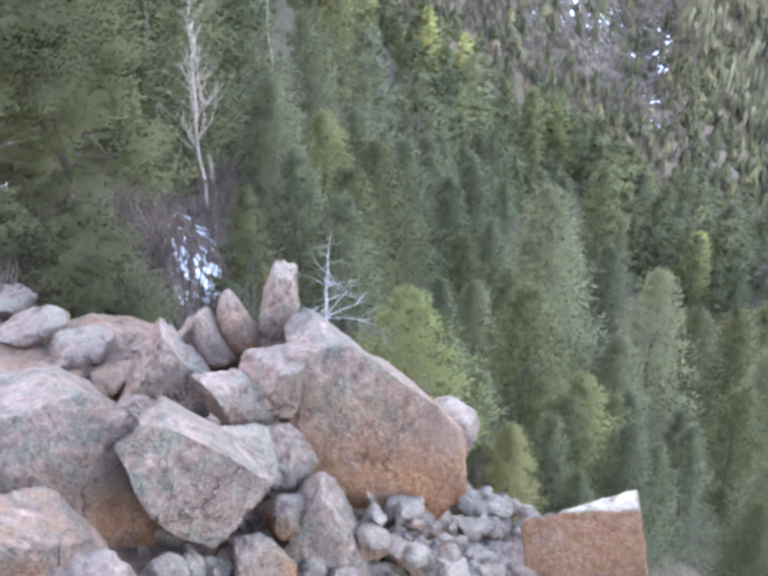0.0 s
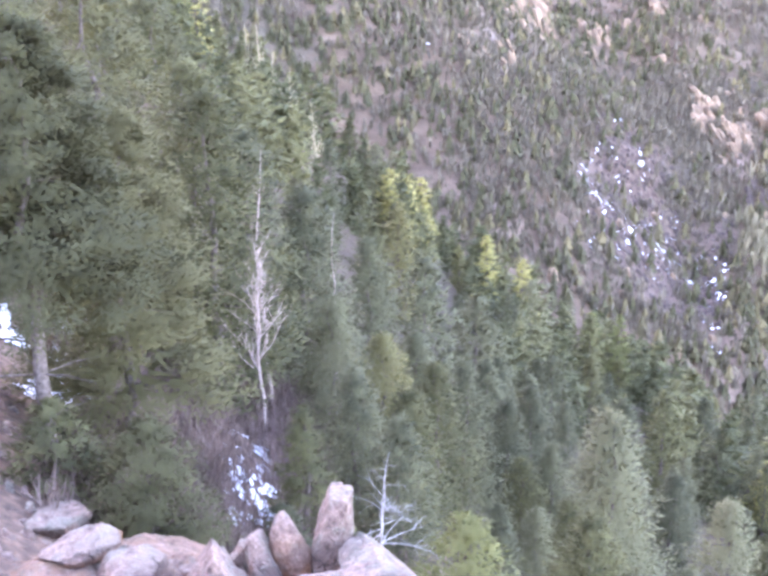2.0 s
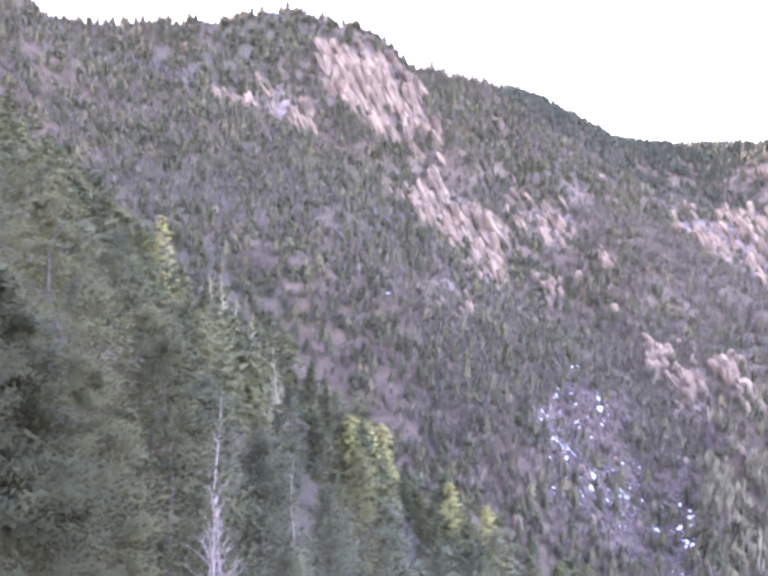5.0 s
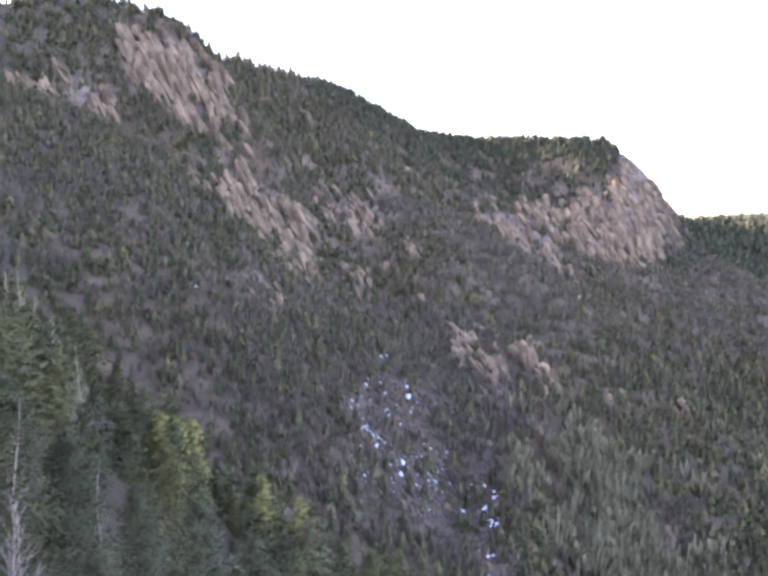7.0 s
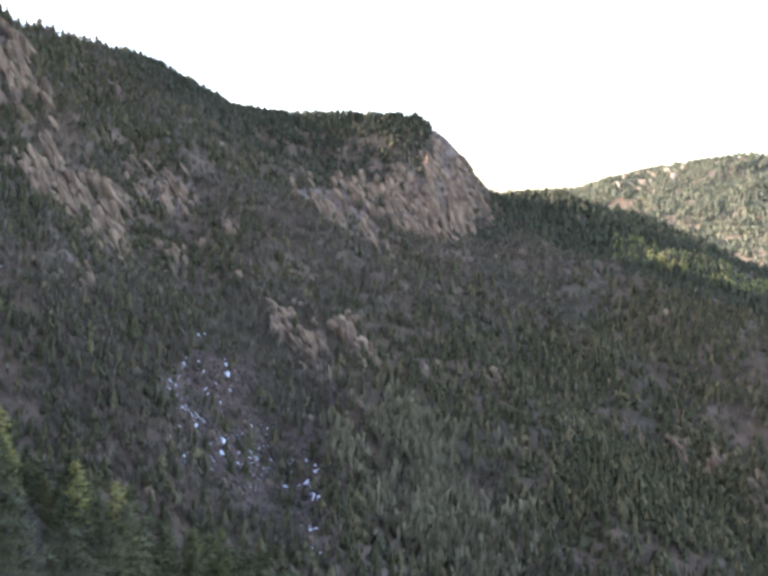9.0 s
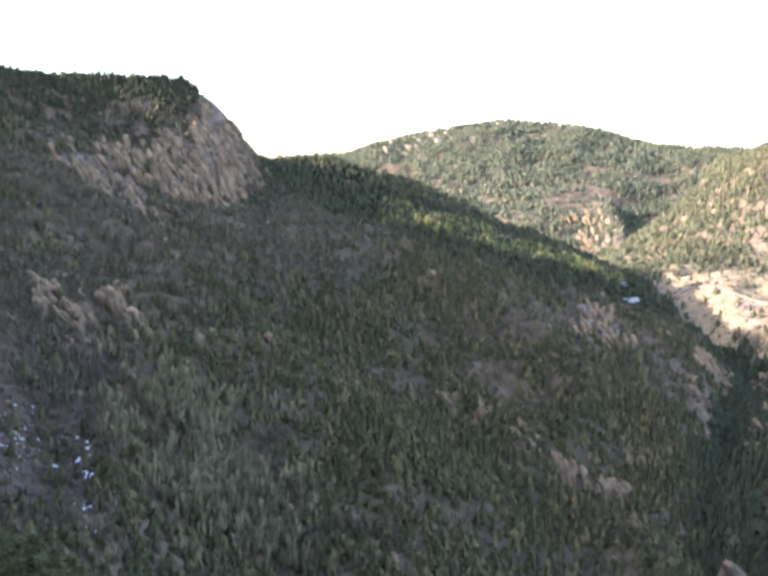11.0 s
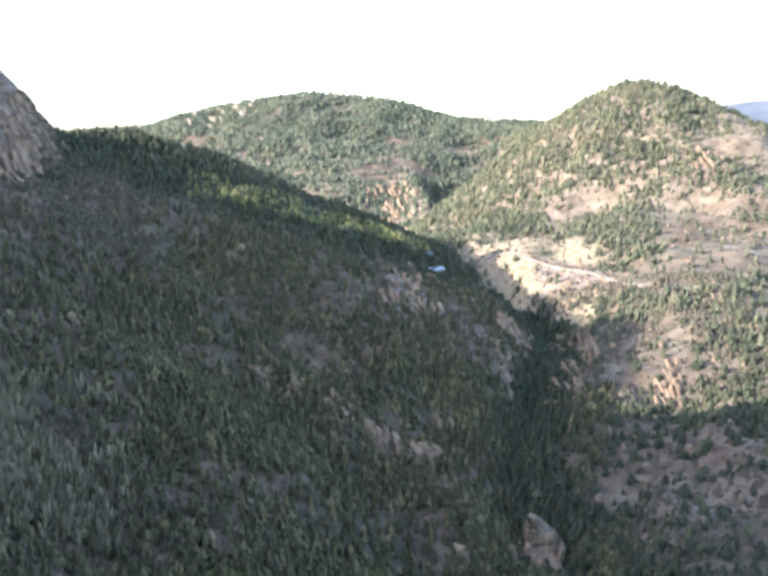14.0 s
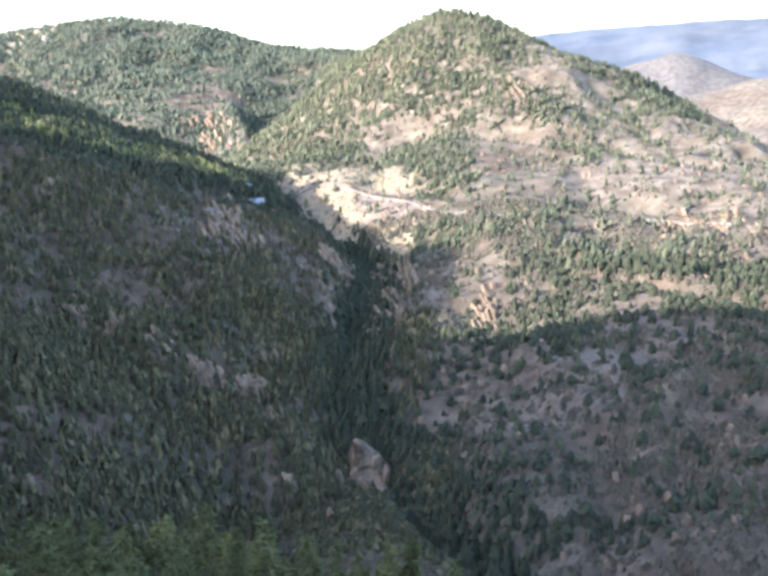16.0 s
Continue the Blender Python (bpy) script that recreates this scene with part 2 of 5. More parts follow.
def near_slope(x, y):
    """The hillside with the lookout on its edge."""
    yy = np.maximum(y, 0.0)
    z = -3.0 - 31.5 * (1.0 - np.exp(-yy / 47.0))
    z = z + np.where(x < 0, np.minimum(-x, 90.0 + 0.2 * -x) * (yy + 4) / (yy + 24), -36.0 * (1.0 - np.exp(-np.maximum(x, 0) / 38.0)))
    z = z + 0.12 * np.maximum(-y, 0.0)
    r = np.hypot(x, y)
    edge = 118.0 + 0.4 * np.maximum(-x, 0.0) - 46.0 * np.clip((np.degrees(np.arctan2(x, y)) - 42) / 24, 0, 1)
    z = z - 0.62 * np.maximum(r - edge, 0.0)
    z = z + 3.6 * np.exp(-(r / 2.4) ** 2) - 2.4 * np.exp(-(r / 14.0) ** 2)
    return z


def land(x, y, parts=False):
    """Height of the ground, and which ridge it belongs to."""
    x, y = np.asarray(x, float), np.asarray(y, float)
    r = np.hypot(x, y)
    wob = np.clip((r - 150) / 250, 0, 1)
    wx = x + wob * 13 * fbm(x, y, 130, 3, 5)
    wy = y + wob * 13 * fbm(x, y, 130, 3, 9)
    best = np.full(x.shape, -205.0)
    which = np.full(x.shape, -1)
    away = np.full(x.shape, 300.0)
    for i, name in enumerate(NAMES):
        pts = [(*bearing(a, d), z, k) for a, d, z, k in CRESTS[name]]
        for p, q in zip(pts, pts[1:]):
            ux, uy = q[0] - p[0], q[1] - p[1]
            t = np.clip(((wx - p[0]) * ux + (wy - p[1]) * uy) / (ux * ux + uy * uy), 0, 1)
            d = np.hypot(wx - p[0] - t * ux, wy - p[1] - t * uy)
            h = p[2] + t * (q[2] - p[2]) - (p[3] + t * (q[3] - p[3])) * d
            up = h > best
            best, which, away = np.where(up, h, best), np.where(up, i, which), np.where(up, d, away)
    soft = np.clip(away / 110, 0.06, 1)
    ridged = 1 - np.abs(fbm(wx, wy, 95, 3, 21)) * 2.2
    best = best + soft * (18 * fbm(x, y, 160, 4, 2) + 12 * (ridged - 0.6)) + 2.2 * fbm(x, y, 22, 3, 31)
    best = best - 24 * np.exp(-(ravine_distance(wx, wy) / 26) ** 2)
    a = near_slope(x, y) + np.clip(r / 60, 0, 1) * 2.5 * fbm(x, y, 30, 3, 44) + np.clip(r / 8, 0, 1) * 0.35 * fbm(x, y, 3.0, 3, 45)
    near = (a > best) | (r < 25)
    z, which = np.where(near, a, best), np.where(near, len(NAMES), which)
    return (z, which, away) if parts else z


def ground_at(x, y):
    return float(land(np.array([x]), np.array([y]))[0])


def mesh_from(name, verts, faces, mat, corners=3, smooth=False, **attributes):
    """A mesh from numpy arrays of vertices and of triangles or quads."""
    me = bpy.data.meshes.new(name)
    me.vertices.add(len(verts))
    me.vertices.foreach_set("co", np.asarray(verts, np.float32).ravel())
    me.loops.add(faces.size)
    me.loops.foreach_set("vertex_index", np.asarray(faces, np.int32).ravel())
    me.polygons.add(len(faces))
    me.polygons.foreach_set("loop_start", np.arange(0, faces.size, corners, dtype=np.int32))
    me.polygons.foreach_set("loop_total", np.full(len(faces), corners, np.int32))
    me.polygons.foreach_set("use_smooth", np.full(len(faces), smooth))
    for key, value in attributes.items():
        me.attributes.new(key, "FLOAT", "POINT").data.foreach_set("value", np.asarray(value, np.float32))
    me.materials.append(mat)
    me.update(calc_edges=True)
    return me


def classes(x, y, which):
    """How dry, bare and rocky the ground is, by ridge and by patches."""
    dry, bare = np.zeros_like(x), np.zeros_like(x)
    patch = fbm(x, y, 120, 4, 61)
    fine = fbm(x, y, 38, 3, 71)
    for i, name in enumerate(NAMES):
        on = which == i
        if name in ("cone_hill", "cone_apron", "ravine_ridge"):
            rim = np.clip((np.hypot(x, y) - 700) / 250, 0, 1)
            dry = np.where(on, np.clip(0.16 + 0.64 * rim + 0.9 * patch + 0.6 * fine, 0, 1), dry)
        elif name in ("broad_mountain", "middle_spur"):
            dry = np.where(on, np.clip(0.55 + 0.9 * patch + 0.6 * fine, 0, 1), dry)
        elif name in ("bald_hill", "low_hill"):
            dry = np.where(on, np.clip(0.75 + 0.8 * patch, 0.2, 1), dry)
        elif name == "far_range":
            dry = np.where(on, np.clip(0.1 + patch, 0, 0.4), dry)
        else:
            dry = np.where(on, np.clip(-0.1 + 0.7 * fine + 0.4 * patch, 0, 0.3), dry)
    az = np.degrees(np.arctan2(x, y))
    r = np.hypot(x, y)
    spot = 1.3 * np.exp(-((az - 53.2) / 3.5) ** 4 - ((r - 930) / 105) ** 4) + 0.8 * np.exp(-((az - 49.3) / 0.6) ** 2 - ((r - 1090) / 70) ** 2)
    bare = np.clip(1.5 * spot + 1.0 * fine * spot, 0, 1) * ((which == NAMES.index("cone_hill")) | (which == NAMES.index("cone_apron")))
    rocky = np.clip(0.02 + 1.5 * fbm(x, y, 70, 4, 81), 0, 0.8)
    return dry, bare, rocky


# bearing range, distance range, fins, height range, width, kind of rock
CLIFFS = [(-4.4, -2.4, 676, 716, 16, 9, 19, 5.0, "tan"), (-3.2, -0.4, 668, 722, 26, 10, 22, 5.4, "tan"), (-1.2, 1.2, 672, 730, 22, 9, 20, 5.0, "tan"), (0.3, 2.2, 668, 704, 12, 6, 14, 4.2, "tan"),
          (-10.6, -8.4, 638, 656, 12, 5, 11, 3.4, "tan"), (-8.2, -5.0, 644, 670, 18, 5, 12, 3.4, "tan"), (-15, -11.5, 652, 672, 12, 5, 8, 3, "scree"),
          (1.8, 2.5, 644, 658, 5, 12, 19, 3.4, "tan"), (0.6, 5.6, 556, 638, 70, 7, 15, 4.2, "tan"), (3.2, 6.0, 520, 558, 14, 4, 9, 3.0, "tan"), (6.2, 9.6, 626, 688, 24, 5, 11, 3.4, "tan"),
          (7.4, 9.0, 578, 598, 9, 5, 9, 3, "tan"), (-1.2, 1.0, 600, 624, 10, 5, 10, 3.2, "tan"), (1.2, 4.2, 466, 506, 14, 3, 7, 2.6, "tan"), (-3.5, 0.5, 500, 560, 12, 4, 8, 2.8, "scree"),
          (22.6, 25.1, 832, 876, 36, 8, 14, 5.6, "tan"), (22.8, 25.4, 878, 900, 14, 4, 8, 4.6, "tan"), (20.8, 25.4, 776, 842, 40, 9, 18, 5.0, "tan"), (20.2, 24.6, 692, 780, 44, 7, 15, 4.4, "tan"), (17.6, 21.0, 760, 850, 30, 7, 15, 4.2, "tan"), (20.4, 23.0, 832, 862, 34, 5, 9, 4.4, "tan"), (22.2, 23.4, 860, 878, 14, 3, 6, 4.0, "tan"),
          (15.0, 19.8, 648, 750, 34, 5, 12, 3.8, "tan"), (19.4, 21.2, 646, 668, 8, 5, 10, 3.2, "tan"), (25.4, 26.6, 856, 888, 9, 4, 9, 3.4, "tan"), (26.0, 28.5, 740, 800, 12, 3, 7, 2.8, "tan"),
          (11.0, 12.0, 598, 612, 8, 4, 8, 3, "tan")]
MORE_CLIFFS = [(13.6, 15.0, 506, 528, 14, 4, 8, 3.2, "tan"), (14.8, 16.8, 488, 510, 16, 4, 7, 3.0, "tan"), (17.4, 18.6, 508, 530, 10, 6, 10, 4.6, "tan"), (18.4, 19.6, 496, 510, 7, 4, 7, 3.4, "tan"), (16.7, 18.2, 462, 482, 10, 3, 6, 2.6, "scree")]
SLOPE_ROCKS = [(50.6, 52.7, 738, 764, 18, 6, 12, 4.4, "tan"), (53.6, 56.2, 715, 782, 26, 5, 11, 4.0, "tan"), (26.4, 29.0, 522, 536, 9, 2, 5, 2.0, "tan"), (29.4, 32.4, 530, 546, 9, 2, 5, 2.0, "tan"), (33.5, 37.2, 556, 588, 10, 2, 6, 2.2, "tan"),
               (50.4, 51.6, 650, 720, 14, 4, 9, 3.2, "tan"), (53.3, 55.4, 630, 700, 26, 4, 9, 3.2, "tan"), (59.2, 60.8, 640, 700, 12, 4, 8, 3, "tan"), (51.0, 54.6, 456, 476, 18, 3, 8, 2.6, "tan"), (49.2, 50.6, 470, 500, 7, 3, 6, 3.0, "tan"),
               (38.7, 39.5, 560, 576, 6, 5, 9, 2.4, "tan"), (40.6, 41.4, 540, 556, 6, 5, 9, 2.4, "tan"), (43.1, 44.1, 534, 550, 8, 5, 9, 2.6, "tan"), (45.8, 46.6, 528, 544, 6, 5, 9, 2.4, "tan"),
               (36.5, 37.3, 570, 586, 6, 5, 8, 2.4, "tan"), (31.3, 32.1, 534, 546, 5, 4, 8, 2.2, "tan")]
MORE_SLOPE_ROCKS = [(26.3, 26.9, 520, 532, 5, 4, 8, 2.2, "tan"),
                    (42.7, 44.5, 536, 552, 13, 3, 6, 3.0, "tan"), (45.3, 47.1, 534, 550, 13, 3, 6, 3.0, "tan"), (46.8, 47.8, 562, 578, 6, 3, 6, 3.0, "tan"), (40.4, 41.6, 540, 556, 8, 3, 6, 3.0, "tan"),
                    (48.0, 48.8, 438, 454, 5, 3, 6, 3.0, "tan"), (48.9, 49.9, 462, 478, 6, 3, 6, 3.0, "tan"), (44.4, 45.4, 532, 548, 6, 3, 6, 3.0, "tan"), (38.2, 39.2, 556, 572, 6, 3, 6, 3.0, "tan"),
                    (46.9, 47.9, 500, 516, 6, 3, 6, 3.0, "tan")]
FAR_ROCKS = [(43.8, 47.2, 700, 850, 44, 4, 9, 3.2, "tan"), (61.4, 62.7, 1165, 1225, 14, 5, 11, 4, "tan"), (33.3, 37, 2230, 2370, 28, 5, 12, 9, "pale"), (43.0, 46.2, 1560, 1700, 36, 7, 16, 7, "tan"),
             (52.5, 57.0, 880, 960, 22, 2, 6, 3.0, "tan"), (33.0, 36.0, 980, 1005, 14, 3, 7, 3.2, "tan"), (70.0, 74.0, 800, 900, 20, 3, 8, 3.2, "tan")]
CRAGS = CLIFFS + MORE_CLIFFS + SLOPE_ROCKS + MORE_SLOPE_ROCKS + FAR_ROCKS


def cliff_zone(x, y):
    """1 where the mountainside is bare rock."""
    az, r = np.degrees(np.arctan2(x, y)), np.hypot(x, y)
    zone = np.zeros_like(r)
    for a0, a1, r0, r1, n, *_, kind in CRAGS:
        if kind == "tan" and n > 12:
            zone = np.maximum(zone, np.exp(-(2.1 * (az - (a0 + a1) / 2) / (a1 - a0)) ** 4 - (2.0 * (r - (r0 + r1) / 2) / (r1 - r0 + 12)) ** 4))
    return np.clip(1.5 * zone + 0.9 * fbm(x, y, 26, 3, 91) - 0.35, 0, 1) * (zone > 0.05)


def scree_zone(x, y):
    """1 on the two runs of loose stones below the cliffs."""
    az, r = np.degrees(np.arctan2(x, y)), np.hypot(x, y)
    zone = 1.15 * np.exp(-((az - 11.3) / 3.8) ** 4 - ((r - 420) / 50) ** 4) + np.exp(-((az - 15.5) / 0.8) ** 4 - ((r - 392) / 28) ** 4)
    return np.clip(1.1 * zone + 1.6 * (zone > 0.05) * fbm(x, y, 20, 3, 95), 0, 1)


def build_ground():
    az = np.concatenate([np.arange(-180, -42, 3.0), np.arange(-42, 86, 0.44), np.arange(86, 180, 3.0)])
    r = np.concatenate([np.zeros(1), np.geomspace(0.05, 8, 40), np.arange(8.4, 60, 0.48), np.geomspace(60.5, 200, 62), np.arange(204, 1600, 6.6), np.geomspace(1610, 4950, 50)])
    A, Rr = np.meshgrid(np.radians(az), r, indexing="ij")
    X, Y = Rr * np.sin(A), Rr * np.cos(A)
    Z, which, _ = land(X.ravel(), Y.ravel(), True)
    dry, bare, rocky = classes(X.ravel(), Y.ravel(), which)
    na, nr = A.shape
    i, j = np.meshgrid(np.arange(na), np.arange(nr - 1), indexing="ij")
    a = (i * nr + j).ravel()
    b = (((i + 1) % na) * nr + j).ravel()
    faces = np.stack([a, a + 1, b + 1, b], 1)[:, ::-1]
    # The haze tint is strong on the far range, weak on the bald hill.
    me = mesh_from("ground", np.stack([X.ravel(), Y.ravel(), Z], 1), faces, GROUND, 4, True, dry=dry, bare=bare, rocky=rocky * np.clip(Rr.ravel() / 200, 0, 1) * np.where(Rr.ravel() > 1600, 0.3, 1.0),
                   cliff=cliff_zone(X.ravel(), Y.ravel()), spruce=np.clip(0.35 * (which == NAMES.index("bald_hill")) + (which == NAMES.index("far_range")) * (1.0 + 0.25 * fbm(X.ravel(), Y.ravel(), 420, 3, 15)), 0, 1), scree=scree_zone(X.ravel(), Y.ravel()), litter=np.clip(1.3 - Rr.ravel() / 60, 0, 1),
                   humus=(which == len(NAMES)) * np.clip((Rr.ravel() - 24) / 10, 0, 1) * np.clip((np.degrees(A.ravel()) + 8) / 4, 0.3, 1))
    tagged(new("ground", me), "brown and tan mountain slopes with dry grass and scree", "ground", kind="structure")


build_ground()


# ---- far woods ----
def tufted_points(height, spread, boughs, tufts, sprigs, rng, base=0.05, power=0.75, size=0.4, droop=0.3, puff=0.13, core=200, slim=1.0):
    """Boughs round the stem that end in tufts of needle sprays, and a sparse inner crown."""
    rng = np.random.default_rng(rng)
    u = ((np.arange(boughs) + rng.uniform(0, 1, boughs)) / boughs) ** 1.3
    z = height * (base + (1.0 - base) * 0.97 * u)
    reach = spread * (1 - u) ** power * rng.uniform(0.78, 1.1, boughs) + 0.03 * spread
    ang = np.arange(boughs) * 2.39996 + rng.normal(0, 0.3, boughs)
    s = 1.0 - 0.68 * rng.uniform(0, 1, (boughs, tufts)) ** 1.3
    side = rng.normal(0, 0.17, s.shape) * s * reach[:, None]
    rad = s * reach[:, None]
    c = np.stack([rad * np.cos(ang)[:, None] - side * np.sin(ang)[:, None], rad * np.sin(ang)[:, None] + side * np.cos(ang)[:, None],
                  z[:, None] + rad * (0.2 - droop * s) + rng.normal(0, 0.03, s.shape) * reach[:, None]], 2).reshape(-1, 3)
    ball = puff * (0.45 * spread + 0.55 * np.repeat(reach, tufts))
    off = rng.normal(0, 1, (len(c), sprigs, 3)) * np.array([1.0, 1.0, 0.6]) * ball[:, None, None]
    p = (c[:, None, :] + off).reshape(-1, 3)
    out = np.repeat(np.repeat(ang, tufts), sprigs)
    k = len(p)
    d = 0.55 * np.stack([np.cos(out), np.sin(out), 0 * out], 1) + rng.normal(0, 0.75, k)[:, None] * np.stack([-np.sin(out), np.cos(out), 0 * out], 1) + rng.normal(-0.05, 0.5, k)[:, None] * np.array([0, 0, 1.0])
    d += 0.25 * off.reshape(-1, 3) / (np.repeat(ball, sprigs)[:, None] + 1e-6)
    l = size * rng.uniform(0.6, 1.25, len(p))
    if core:
        uc, ac = rng.uniform(0, 0.92, core) ** 1.2, rng.uniform(0, 6.283, core)
        rc = spread * (1 - uc) ** power * rng.uniform(0.1, 0.55, core)
        p = np.concatenate([p, np.stack([rc * np.cos(ac), rc * np.sin(ac), height * (base + (1 - base) * uc)], 1)])
        d = np.concatenate([d, np.stack([np.cos(ac), np.sin(ac), rng.normal(-0.1, 0.4, core)], 1)])
        l = np.concatenate([l, 0.24 * spread * (1.1 - uc)])
    d /= np.linalg.norm(d, axis=1)[:, None] + 1e-6
    n = len(p)
    face = np.stack([p[:, 0], p[:, 1], 0 * p[:, 0]], 1)
    face = face / (np.linalg.norm(face, axis=1)[:, None] + 1e-6) + np.array([0, 0, 0.75]) + rng.normal(0, 0.4, (n, 3))
    w = np.cross(d, face)
    w /= np.linalg.norm(w, axis=1)[:, None] + 1e-6
    l = l[:, None]
    wide = slim * l * rng.uniform(0.13, 0.22, n)[:, None]
    return np.stack([p - 0.4 * l * d - wide * w, p - 0.25 * l * d + wide * w, p + 0.75 * l * d], 1).reshape(-1, 3)


def crown_mesh(name, points, mat):
    """A crown whose sprays are wound outwards and shaded as one rounded mass."""
    tri = points.reshape(-1, 3, 3)
    mid = tri.mean(1)
    out = np.stack([mid[:, 0], mid[:, 1], np.full(len(mid), 0.0)], 1)
    out /= np.linalg.norm(out, axis=1)[:, None] + 0.15
    out[:, 2] = 0.55
    face = np.cross(tri[:, 1] - tri[:, 0], tri[:, 2] - tri[:, 0])
    face /= np.linalg.norm(face, axis=1)[:, None] + 1e-9
    turned = (face * out).sum(1) < 0
    tri = np.where(turned[:, None, None], tri[:, ::-1], tri)
    face = np.where(turned[:, None], -face, face)
    norm = out / np.linalg.norm(out, axis=1)[:, None] + 0.35 * face
    norm /= np.linalg.norm(norm, axis=1)[:, None]
    me = mesh_from(name, tri.reshape(-1, 3), np.arange(3 * len(tri)).reshape(-1, 3), mat, smooth=True)
    me.normals_split_custom_set_from_vertices(np.repeat(norm, 3, axis=0).tolist())
    return me


def ragged_tree(rng, tiers, arms, spread, power=0.6):
    """One small conifer, a metre high: tiers of drooping boughs and a tip."""
    v = []
    for t in range(tiers):
        z0 = 0.02 + 0.8 * t / tiers
        reach = spread * (1 - z0) ** power * rng.uniform(0.8, 1.15)
        turn = rng.uniform(0, 6.28)
        for k in range(arms):
            a = turn + 6.283 * k / arms + rng.uniform(-0.3, 0.3)
            l, w = reach * rng.uniform(0.7, 1.2), 0.62 + rng.uniform(-0.1, 0.15)
            top = z0 + 1.35 * (0.9 / tiers) + rng.uniform(0, 0.05)
            v += [(0, 0, min(top, 1.0)), (l * math.cos(a - w), l * math.sin(a - w), z0 - rng.uniform(0, 0.05)),
                  (l * math.cos(a + w), l * math.sin(a + w), z0 - rng.uniform(0, 0.05))]
    return np.array(v)


def twiggy_tree(rng, blades, spread):
    """One small leafless tree, a metre high: a fan of thin upright sprays."""
    v = []
    for k in range(blades):
        a, l = rng.uniform(0, 6.283), spread * rng.uniform(0.3, 1.0)
        z1 = rng.uniform(0.55, 1.0)
        w = rng.uniform(0.025, 0.06)
        b = a + 1.57
        v += [(0.05 * math.cos(b), 0.05 * math.sin(b), rng.uniform(0.0, 0.3)), (l * math.cos(a) + w * math.cos(b), l * math.sin(a) + w * math.sin(b), z1),
              (l * math.cos(a) - w * math.cos(b), l * math.sin(a) - w * math.sin(b), z1 - rng.uniform(0.05, 0.3))]
    return np.array(v)


def scatter(rng, count, az0, az1, r0, r1, keep):
    """Places on the land inside a sector, thinned by keep(x, y, which, away)."""
    a = np.radians(rng.uniform(az0, az1, count))
    r = np.sqrt(rng.uniform(r0 * r0, r1 * r1, count))
    x, y = r * np.sin(a), r * np.cos(a)
    z, which, away = land(x, y, True)
    ok = rng.uniform(0, 1, count) < keep(x, y, which, away)
    return x[ok], y[ok], z[ok]


def woods(name, label, mat, shapes, rng, x, y, z, low, high, tint=0.0):
    n = len(x)
    pick = rng.integers(0, len(shapes), n)
    h, turn, tone = rng.uniform(low, high, n), rng.uniform(0, 6.283, n), np.clip(rng.uniform(0, 1, n) + tint, 0, 1)
    verts, tones = [], []
    for s, shape in enumerate(shapes):
        m = pick == s
        c, sn, hh = np.cos(turn[m])[:, None], np.sin(turn[m])[:, None], h[m][:, None]
        fat = rng.uniform(0.85, 1.25, m.sum())[:, None]
        vx = (shape[:, 0] * c - shape[:, 1] * sn) * hh * fat + x[m][:, None]
        vy = (shape[:, 0] * sn + shape[:, 1] * c) * hh * fat + y[m][:, None]
        vz = shape[:, 2] * hh + z[m][:, None] - 0.9
        verts.append(np.stack([vx, vy, vz], 2).reshape(-1, 3))
        tones.append(np.repeat(tone[m], len(shape)))
    verts, tones = np.concatenate(verts), np.concatenate(tones)
    faces = np.arange(len(verts)).reshape(-1, 3)
    tagged(new(name, mesh_from(name, verts, faces, mat, tone=tones)), label, "trees", kind="stuff")


RNG = np.random.default_rng(11)
MID = [ragged_tree(RNG, 4, 4, sp) for sp in np.linspace(0.26, 0.4, 10)]
FEW = [ragged_tree(RNG, 2, 3, 0.42) for _ in range(6)]
LOW = [ragged_tree(RNG, 3, 3, sp) for sp in np.linspace(0.30, 0.46, 6)]
BUSHY = [ragged_tree(RNG, 4, 6, sp, 0.45) for sp in np.linspace(0.34, 0.5, 6)]
SHRUB = [ragged_tree(RNG, 1, 5, 0.7) for _ in range(5)]
TWIG = [twiggy_tree(RNG, 6, 0.22) for _ in range(8)]
DARK = [NAMES.index(k) for k in ("cliff_mountain", "cliff_apron", "front_spur", "back_spur")]
CONE = [NAMES.index(k) for k in ("cone_hill", "cone_apron", "ravine_ridge")]


def keep_dark(x, y, which, away):
    n = fbm(x, y, 60, 3, 101)
    az, r = np.degrees(np.arctan2(x, y)), np.hypot(x, y)
    scree = scree_zone(x, y)
    open_slope = np.where(which == DARK[2], 0.95, np.where(which == DARK[3], 1.6, 1.0)) * np.where((az > 23) | ((az > 14) & (r < 395)), 1.25, np.clip(0.55 + (r - 380) / 500, 0.6, 1))
    rim = ~((az > 22.4) & (az < 26.2) & (r > 770) & (r < 930) & (which == DARK[0]))
    return np.isin(which, DARK) * rim * open_slope * np.clip((0.50 + 1.6 * n) * np.where(which == DARK[1], 0.85, 1.1) + 1.0 * np.exp(-((az + 12) / 8) ** 2) * np.clip((r - 520) / 60, 0, 1) + 0.6 * (away < 45) + 0.8 * np.exp(-((az + 2.5) / 4.5) ** 2) * np.clip((640 - r) / 40, 0, 1) + 0.9 * ((which == DARK[0]) & (az > 4) & (az < 21.4) & (r > 730)), 0.12, 1) * (1 - 0.78 * scree) * (1 - 0.55 * cliff_zone(x, y))


